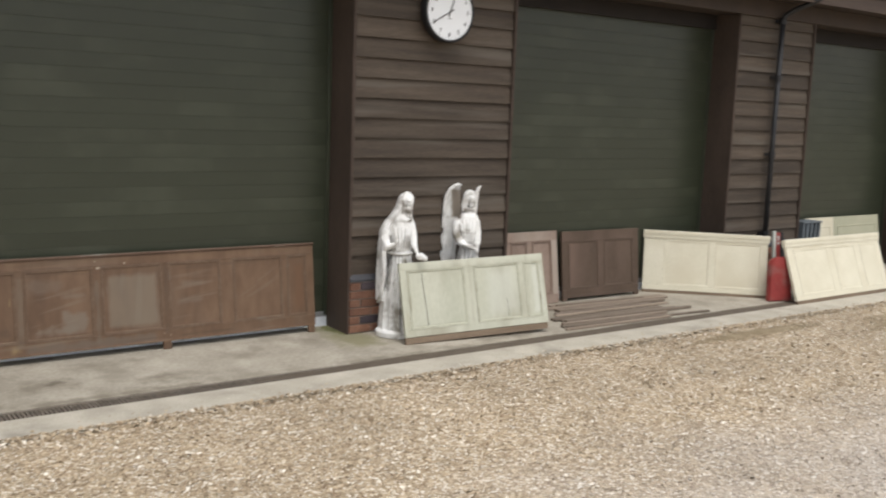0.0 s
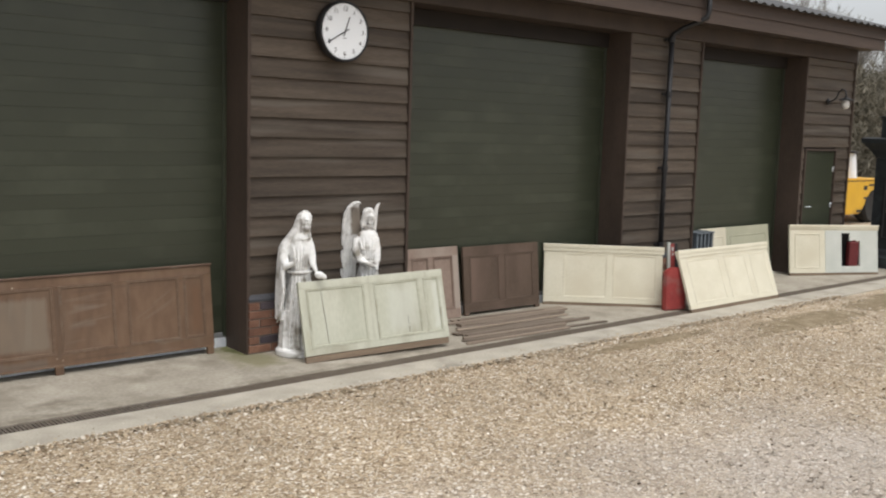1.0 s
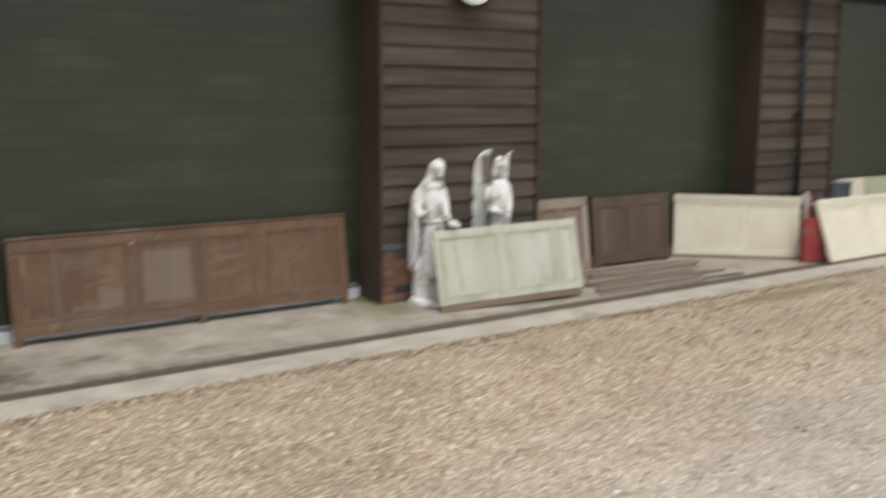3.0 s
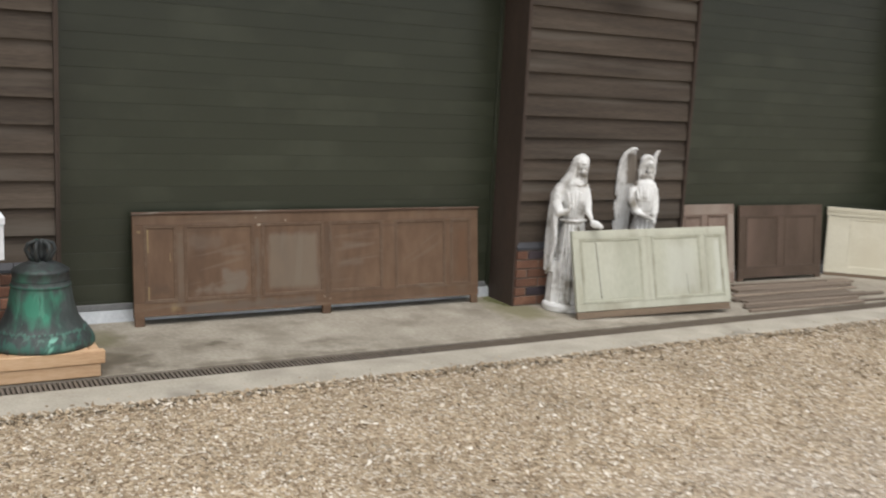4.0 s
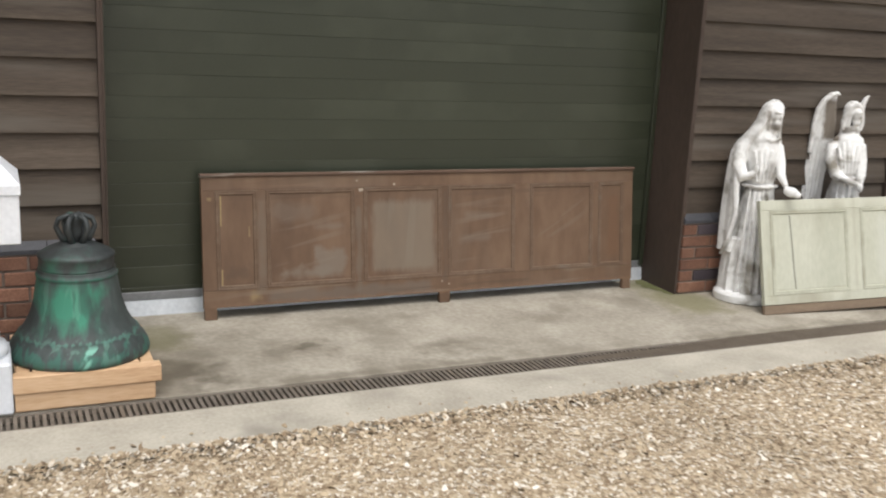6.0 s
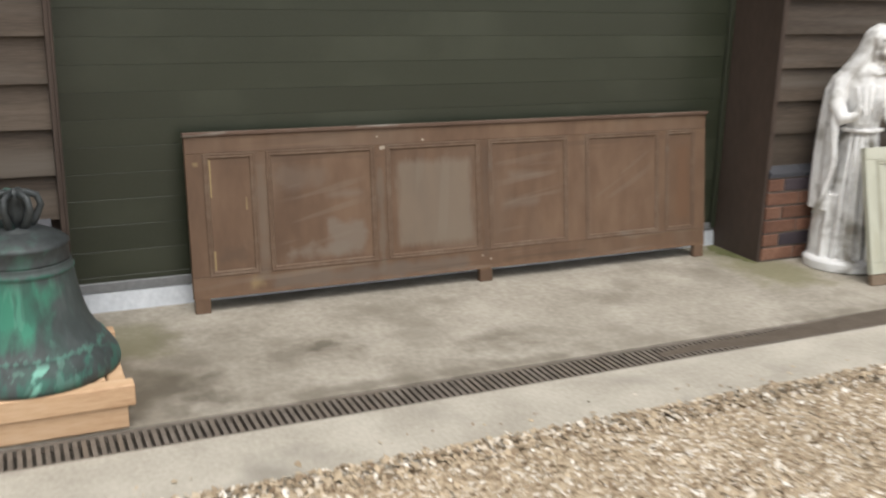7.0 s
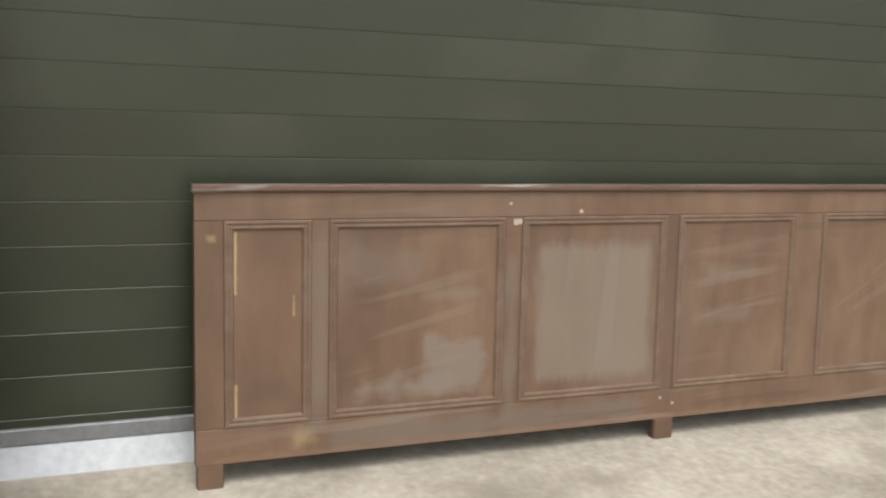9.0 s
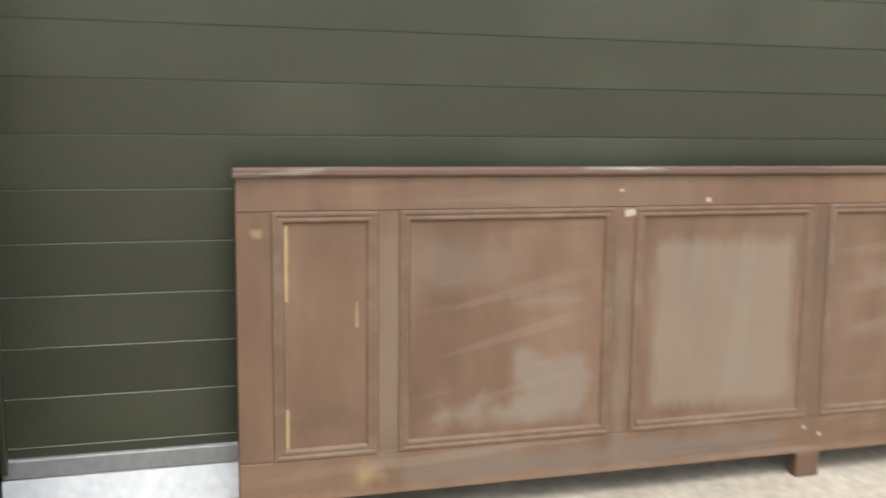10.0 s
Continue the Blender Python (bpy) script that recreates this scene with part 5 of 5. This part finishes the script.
part("arm", bm, M["black"], lamp, smooth=True)
bm = bmesh.new()
lathe(bm, [(0.02, 0.05), (0.03, 0.03), (0.11, 0.0), (0.112, -0.006), (0.03, 0.02), (0.0, 0.022)], 28, pose(9.82, -0.31, 2.575))
part("shade", bm, M["black"], lamp)
M["globe"] = mat("milky_glass", [(0.75, 0.74, 0.7), (0.8, 0.79, 0.76)], 0.15, bump=0)
bm = bmesh.new()
lathe(bm, [(0.0, -0.13), (0.03, -0.125), (0.05, -0.1), (0.055, -0.06), (0.045, -0.02), (0.035, 0.0), (0.0, 0.0)], 24, pose(9.82, -0.31, 2.57))
part("globe", bm, M["globe"], lamp, "pale glass globe", smooth=True)

door = thing("door_1", "plain dark green door with pale hinges in boarded wall", "door", None, kind="structure")
bm = bmesh.new()
box(bm, 9.322, 10.198, 0.0, 0.045, -0.01, 1.81, 0.003)
part("leaf", bm, M["shutter"], door)
bm = bmesh.new()
for bx in ((9.29, 9.32, 0, 1.84), (10.2, 10.23, 0, 1.84), (9.32, 10.2, 1.812, 1.84)):
    box(bm, bx[0], bx[1], -0.03, 0.09, bx[2], bx[3], 0.003)
part("door_frame", bm, M["timber_dark"], door)
for z in (0.35, 0.95, 1.5):
    bm = bmesh.new()
    box(bm, 10.17, 10.202, -0.012, -0.002, z, z + 0.075, 0.002)
    part("hinge", bm, M["galv"], door, "pale steel hinge")
bm = bmesh.new()
tube(bm, [(9.43, 0.02, 0.98), (9.43, -0.03, 0.98), (9.53, -0.03, 0.98)], 0.01, 8)
part("door_handle", bm, M["galv"], door, "steel lever handle")

# ---- dark iron pier beside the barn ----
M["iron_black"] = mat("dark_painted_iron", [(0.022, 0.026, 0.028), (0.04, 0.046, 0.048)], 0.5, metal=0.2, scale=5, fine=50, bump=0.2, stain=(0.06, 0.075, 0.075), stain_scale=4)
ip = thing("iron_pier", "large dark iron pier with moulded cornice and pale round rosette", "pier", pose(11.27, -0.16, -0.02, 0, 0, -90))
WD = 1.12
for nm, prof in (("base", [(-0.12, 0.0), (-0.12, 0.16), (-0.08, 0.2), (-0.06, 0.26), (-0.02, 0.3)]), ("cornice", [(0.0, 1.74), (-0.04, 1.8), (-0.07, 1.86), (-0.17, 1.97), (-0.18, 2.04), (-0.12, 2.06)])):
    bm = bmesh.new()
    last = None
    for d, z in prof:
        ring = [bm.verts.new((x, y, z)) for x, y in ((d, d), (WD - d, d), (WD - d, WD - d), (d, WD - d))]
        if last:
            for i in range(4):
                bm.faces.new((last[i], last[(i + 1) % 4], ring[(i + 1) % 4], ring[i]))
        else:
            bm.faces.new(ring[::-1])
        last = ring
    bm.faces.new(last)
    part(nm, bm, M["iron_black"], ip)
bm = bmesh.new()
box(bm, 0.0, WD, 0.0, WD, 0.302, 1.738, 0.006)
part("shaft", bm, M["iron_black"], ip)
bm = bmesh.new()
box(bm, 0.03, WD - 0.03, 0.03, WD - 0.03, 2.062, 2.37, 0.01)
box(bm, 0.0, WD, 0.0, WD, 2.371, 2.4, 0.01)
part("drum", bm, M["iron_black"], ip)
bm = bmesh.new()
rect_loft(bm, 0.165, WD - 0.165, 0.45, 1.42, [(0, -0.002), (0.0, -0.022), (0.03, -0.022), (0.045, -0.004)], fill=False)
part("panel_moulding", bm, M["black"], ip)
bm = bmesh.new()
box(bm, 0.21, WD - 0.21, -0.003, 0.001, 0.495, 1.375)
part("panel_field", bm, M["black"], ip)
bm = bmesh.new()
lathe(bm, [(0.285, 0.0), (0.29, 0.02), (0.31, 0.02), (0.315, 0.0)], 48, pose(WD / 2, -0.004, 0.95, 90, 0, 0))
part("rosette_ring", bm, M["grey_white"], ip, "pale ring")
for k in range(12):
    a = 2 * math.pi * k / 12
    bm = bmesh.new()
    lathe(bm, [(0.0, -0.004), (0.052, -0.004), (0.046, 0.014), (0.0, 0.02)], 16, pose(WD / 2 + 0.215 * math.cos(a), -0.004, 0.95 + 0.215 * math.sin(a), 90, 0, 0))
    part("rosette_petal", bm, M["grey_white"], ip)

# ---- yellow loader, white car, trees far off ----
M["yellow"] = mat("yellow_machine_paint", [(0.62, 0.34, 0.015), (0.72, 0.42, 0.025)], 0.4, scale=3, bump=0.05, stain=(0.5, 0.28, 0.03))
M["tyre"] = mat("tyre_rubber", [(0.02, 0.02, 0.02), (0.04, 0.038, 0.035)], 0.9, bump=0.3)
M["white_car"] = mat("white_car_paint", [(0.72, 0.73, 0.75), (0.8, 0.81, 0.82)], 0.25, bump=0.0)
M["glass_dark"] = mat("tinted_glass", [(0.02, 0.025, 0.03), (0.03, 0.035, 0.04)], 0.08, bump=0.0, spec=0.6)
loader = thing("loader", "yellow wheeled loader with black markings parked behind the barn", "loader", pose(18.25, 3.78, -0.06))
bm = bmesh.new()
arch = [(0.0, 0.25), (0.0, 1.1), (0.15, 1.13), (3.6, 1.05), (3.6, 0.3), (2.4, 0.3)] + [(1.75 + 0.62 * math.cos(a), 0.36 + 0.5 * math.sin(a)) for a in [0.1, 0.5, 1.0, 1.57, 2.1, 2.6, 2.95]] + [(0.9, 0.25)]
f = bm.faces.new([bm.verts.new((x, 0, z)) for x, z in arch])
r = bmesh.ops.extrude_face_region(bm, geom=[f])
bmesh.ops.translate(bm, vec=(0, 1.8, 0), verts=[v for v in r["geom"] if isinstance(v, bmesh.types.BMVert)])
bmesh.ops.bevel(bm, geom=[e for e in bm.edges if e.calc_face_angle(0) > 1.2], offset=0.03, segments=2, affect="EDGES")
part("engine_cover", bm, M["yellow"], loader)
for y in (0.05, 1.45):
    bm = bmesh.new()
    lathe(bm, [(0.2, -0.15), (0.4, -0.17), (0.45, -0.1), (0.45, 0.1), (0.4, 0.17), (0.2, 0.15)], 32, pose(1.75, y + 0.2, 0.45, 90, 0, 0))
    w = part("wheel", bm, M["tyre"], loader)
    bm = bmesh.new()
    lathe(bm, [(0.0, -0.1), (0.22, -0.12), (0.24, 0.1), (0.0, 0.1)], 24, pose(1.75, y + 0.2, 0.45, 90, 0, 0))
    part("rim", bm, M["yellow"], w)
for bx in ((1.02, 1.2, 0.84, 0.94), (1.3, 1.6, 0.93, 0.98), (1.05, 1.28, 0.62, 0.66), (0.72, 0.95, 0.3, 0.36), (0.0, 3.4, 1.055, 1.075)):
    bm = bmesh.new()
    box(bm, bx[0], bx[1], -0.006, 0.002, bx[2], bx[3])
    part("marking_bar", bm, M["black"], loader)
bm = bmesh.new()
lathe(bm, [(0.14, 0.0), (0.13, 0.1), (0.075, 0.6), (0.0, 0.6)], 20, pose(0.92, 0.3, 1.12))
part("exhaust_guard", bm, M["white_car"], loader, "tall white tapered guard")
bm = bmesh.new()
lathe(bm, [(0.0, 0.6), (0.13, 0.6), (0.13, 0.65), (0.0, 0.66)], 20, pose(0.92, 0.3, 1.121))
part("exhaust_cap", bm, M["black"], loader, "black cap")

car = thing("car", "white car parked far off before the hedge", "car", pose(34.0, 10.3, -0.06, 0, 0, -65))
bm = bmesh.new()
prof = [(0, 0.3), (0, 0.72), (0.12, 0.82), (0.95, 1.0), (1.6, 1.42), (2.8, 1.45), (3.6, 1.0), (4.1, 0.9), (4.15, 0.3)]
a = [bm.verts.new((x, 0.0 if z < 1.05 else 0.15, z)) for x, z in prof]
b = [bm.verts.new((x, 1.7 if z < 1.05 else 1.55, z)) for x, z in prof]
bm.faces.new(a), bm.faces.new(b[::-1])
for i in range(len(prof)):
    j = (i + 1) % len(prof)
    bm.faces.new((a[i], b[i], b[j], a[j]))
bmesh.ops.bevel(bm, geom=bm.edges[:], offset=0.04, segments=2, affect="EDGES")
part("car_body", bm, M["white_car"], car)
bm = bmesh.new()
box(bm, 1.3, 3.1, 0.06, 0.1, 1.06, 1.35, 0.02)
part("side_window", bm, M["glass_dark"], car)
for x in (0.8, 3.3):
    bm = bmesh.new()
    lathe(bm, [(0.0, -0.1), (0.34, -0.1), (0.36, 0.0), (0.34, 0.1), (0.0, 0.1)], 24, pose(x, 0.04, 0.36, 90, 0, 0))
    w = part("wheel", bm, M["tyre"], car)
    bm = bmesh.new()
    lathe(bm, [(0.0, 0.102), (0.2, 0.102), (0.22, 0.108), (0.0, 0.112)], 20, pose(x, 0.04, 0.36, 90, 0, 0))
    part("rim", bm, M["galv_grey"], w)

M["bark"] = mat("winter_bark", [(0.19, 0.177, 0.158), (0.32, 0.305, 0.28)], 0.9, scale=5, bump=0.4)


def bare_tree(x, y, h, seed):
    rnd = random.Random(seed)
    t = thing("tree", "bare winter tree with a dense crown of grey twigs", "tree", pose(x, y, -0.1), "bare trees")
    trunk = bmesh.new()
    verts, faces = [], []

    def twig(pts, rads):
        for (p, r0), (q, r1) in zip(zip(pts, rads), zip(pts[1:], rads[1:])):
            d = (q - p).normalized()
            u = d.orthogonal().normalized()
            w = d.cross(u)
            k = len(verts)
            for c, r in ((p, r0), (q, r1)):
                for a in (0, 2.094, 4.189):
                    verts.append(c + r * (math.cos(a) * u + math.sin(a) * w))
            for i in range(3):
                faces.append((k + i, k + (i + 1) % 3, k + 3 + (i + 1) % 3, k + 3 + i))

    def grow(p, d, length, rad, level):
        pts, q, dd = [p], p, d
        for _ in range(3 if level < 5 else 2):
            dd = (dd + Vector((rnd.gauss(0, 0.14), rnd.gauss(0, 0.14), rnd.gauss(0.06, 0.08)))).normalized()
            q = q + dd * length / 3
            pts.append(q)
        rads = [rad, rad * 0.85, rad * 0.7, rad * 0.5][:len(pts)]
        if level < 2:
            tube(trunk, pts, rads, 7)
        else:
            twig(pts, rads)
        if level >= 6:
            return
        for k in range(4 if level in (1, 2, 3) else 3):
            s = pts[1 + rnd.randrange(len(pts) - 1)] if k else pts[-1]
            nd = (dd + Vector((rnd.gauss(0, 0.5), rnd.gauss(0, 0.5), rnd.gauss(0.22, 0.33)))).normalized()
            grow(s, nd, length * rnd.uniform(0.58, 0.82), max(rad * 0.55, 0.011), level + 1)

    grow(Vector((0, 0, 0)), Vector((0, 0, 1)), h * 0.3, h * 0.02, 0)
    part("trunk", trunk, M["bark"], t)
    me = bpy.data.meshes.new("crown")
    me.from_pydata([tuple(v) for v in verts], [], faces)
    me.materials.append(M["bark"])
    new("crown", me).parent = t
    return t


grown = [bare_tree(34, 17, 10, 11), bare_tree(42, 19, 11.5, 12), bare_tree(40, 21, 13, 14)]
for k, (x, y, sc) in enumerate(((37, 16, 0.9), (47, 18, 1.0), (46, 23, 1.05), (52, 23, 1.1), (36, 20, 1.1), (52, 29, 1.2), (58, 27, 1.15), (31, 15, 0.85), (45, 27, 1.1), (62, 25, 1.1), (44, 15.2, 1.0))):
    copy_thing(grown[k % 3], pose(x, y, -0.1, 0, 0, 67 * k + 20)).scale = (sc, sc, sc)

# tangled hedge under the trees
M["hedge"] = mat("winter_hedge", [(0.11, 0.1, 0.072), (0.14, 0.127, 0.096), (0.17, 0.155, 0.12)], 0.9, scale=2, bump=0.3, random_amount=0.12, island=True)
count = 220000
hx = rng.uniform(28, 75, count)
hy = 13.0 + (hx - 28) * 0.12 + rng.normal(0, 0.9, count)
hz = rng.uniform(0, 1, count) ** 0.8 * (4.6 + 0.5 * np.sin(hx * 0.9) + rng.normal(0, 0.25, count))
twig_dir = rng.normal(0, 1, (count, 3))
twig_dir[:, 2] = abs(twig_dir[:, 2]) + 0.4
twig_dir *= 0.3 / np.linalg.norm(twig_dir, axis=1)[:, None]
tri = np.stack([-twig_dir, twig_dir, rng.normal(0, 0.03, (count, 3))], 1)
co = (tri + np.stack([hx, hy, hz], -1)[:, None, :]).reshape(-1, 3)
me = bpy.data.meshes.new("hedge")
me.from_pydata(co.tolist(), [], np.arange(count * 3).reshape(-1, 3).tolist())
me.materials.append(M["hedge"])
tagged(new("hedge", me), "tangled brown and olive winter hedge under bare trees", "hedge", kind="stuff")

# moss along the foot of the pier
M["moss"] = mat("damp_moss", [(0.09, 0.1, 0.035), (0.16, 0.16, 0.07)], 0.95, scale=9, bump=0.4)
bm = bmesh.new()
rnd = random.Random(5)
last = None
for i in range(25):
    s = i / 24
    x, y = -0.03, 0.31 - 0.36 * s
    w = 0.05 + 0.03 * math.sin(5 * s) + rnd.uniform(-0.015, 0.02)
    ring = [bm.verts.new((x - w, y - 0.02, slab_z(y) + 0.0025)), bm.verts.new((x + 0.0, y, slab_z(y) + 0.004))]
    if last:
        bm.faces.new((last[0], last[1], ring[1], ring[0]))
    last = ring
tagged(part("moss", bm, M["moss"], None), "thin green moss along the foot of the pier", "moss", kind="stuff")

# ---- pieces of the drain, walls and plinths ----
bm = bmesh.new()
box(bm, -0.0075, 0.0075, DRAIN0 + 0.0185, DRAIN1 - 0.0185, -0.06, 0.0, 0.0)
bar = bpy.data.meshes.new("grate_bar")
bmesh.ops.recalc_face_normals(bm, faces=bm.faces[:])
bm.to_mesh(bar)
bm.free()
bar.materials.append(M["iron"])
PITCH = 0.027
for i in range(300):
    piece("grate_bar", bar, drain, pose(-4.6 + PITCH * i, 0, slab_z(DRAIN0) - 0.004))
bm = bmesh.new()
for i in range(300, 640):
    box(bm, -4.6 + PITCH * i - 0.0075, -4.6 + PITCH * i + 0.0075, DRAIN0 + 0.0185, DRAIN1 - 0.0185, slab_z(DRAIN0) - 0.064, slab_z(DRAIN0) - 0.004)
tagged(part("grate_bars", bm, M["iron"], drain), kind="stuff")
# silt over the far length of the grating
M["silt"] = mat("brown_silt", [(0.075, 0.058, 0.042), (0.12, 0.096, 0.072)], 0.95, scale=9, fine=60, bump=0.5, distance=0.004)
bm = bmesh.new()
last = None
for i in range(150):
    x = -1.3 + 0.1 * i
    grow_ = min(1.0, 0.25 + 0.06 * i) * (0.8 + 0.2 * noise.noise((x * 3.1, 2.0, 0.5)))
    c, h = 0.5 * (DRAIN0 + DRAIN1) + 0.03 * noise.noise((x * 2.0, 7.0, 0.5)), 0.095 * grow_
    z = slab_z(DRAIN0)
    ring = [bm.verts.new((x, c - h, z - 0.004)), bm.verts.new((x, c, z + 0.006 * grow_)), bm.verts.new((x, c + h, z - 0.001))]
    if last:
        bm.faces.new((last[0], ring[0], ring[1], last[1])), bm.faces.new((last[1], ring[1], ring[2], last[2]))
    last = ring
tagged(part("silt", bm, M["silt"], drain, smooth=True), "brown silt clogging the grating", kind="stuff")

for (x0, x1), w in zip(PIERS, walls):
    last_pier = x0 > 9
    x0v = max(x0, -5.6)
    me = board_mesh(x1 - x0v - 0.034, M["board"])
    short = board_mesh(0.085, M["board"])
    for k in range(16):
        z = LAP0 + LAP * k + (-0.012 if 4 < x0 < 6 else 0.0)
        if last_pier and z + 0.1 < 1.84:
            piece("weatherboard", short, w, pose(x0v + 0.017, 0.02, z))
            wide = board_mesh(x1 - 10.26, M["board"]) if k == 0 else wide
            piece("weatherboard", wide, w, pose(10.235, 0.02, z))
        else:
            piece("weatherboard", me, w, pose(x0v + 0.017, 0.02 + 0.0006 * (k % 3), z, 0, 0.06 * math.sin(k * 2.3), 0))
    bm = bmesh.new()
    for a, b in ((x0v, x0v + 0.016), (x1 - 0.016, x1)):
        box(bm, a, b, -0.034, 0.03, 0.45, LINTEL, 0.002)
    part("corner_trim", bm, M["timber_dark"], w)

brick = bmesh.new()
box(brick, 0, 0.213, -0.05, 0.028, 0, 0.064, 0.004)
bmesh.ops.recalc_face_normals(brick, faces=brick.faces[:])
meshes = {}
for kind_, mt in (("brick", "brick"), ("brick_dark", "brick_dark")):
    me = bpy.data.meshes.new("brick")
    brick.to_mesh(me)
    me.materials.append(M[mt])
    meshes[kind_] = me
header = bmesh.new()
box(header, 0, 0.1, -0.05, 0.028, 0, 0.064, 0.004)
bmesh.ops.recalc_face_normals(header, faces=header.faces[:])
for kind_, mt in (("half", "brick"), ("half_dark", "brick_dark")):
    me = bpy.data.meshes.new("brick")
    header.to_mesh(me)
    me.materials.append(M[mt])
    meshes[kind_] = me
capb = bmesh.new()
prism(capb, [(-0.052, 0.0), (0.028, 0.0), (0.028, 0.058), (-0.02, 0.058), (-0.052, 0.02)], 0, 0.215)
bmesh.ops.recalc_face_normals(capb, faces=capb.faces[:])
cap_me = bpy.data.meshes.new("plinth_brick")
capb.to_mesh(cap_me)
cap_me.materials.append(M["bluebrick"])
brick.free(), header.free(), capb.free()
rnd = random.Random(3)
for (x0, x1), w in zip(PIERS, walls):
    x0v = max(x0, -5.03)
    spans = [(x0v, 9.285), (10.24, x1)] if x0 > 9 else [(x0v + 0.002, x1 - 0.002)]
    for a, b in spans:
        bm = bmesh.new()
        box(bm, a + 0.005, b - 0.005, -0.04, 0.03, -0.05, 0.455)
        part("mortar_bed", bm, M["mortar"], w)
        for c in range(6):
            x = a
            first = True
            while x < b - 0.03:
                half = (first and c % 2) or x + 0.213 > b
                dark = rnd.random() < 0.22
                if x + (0.1 if half else 0.213) > b + 0.004:
                    break
                piece("brick", meshes[("half" if half else "brick") + ("_dark" if dark and half else "") if half else ("brick_dark" if dark else "brick")], w, pose(x, 0.0, 0.002 + 0.075 * c))
                x += 0.111 if half else 0.224
                first = False
        x = a
        while x + 0.2 < b:
            piece("plinth_brick", cap_me, w, pose(x, 0.0, 0.4515))
            x += 0.2185
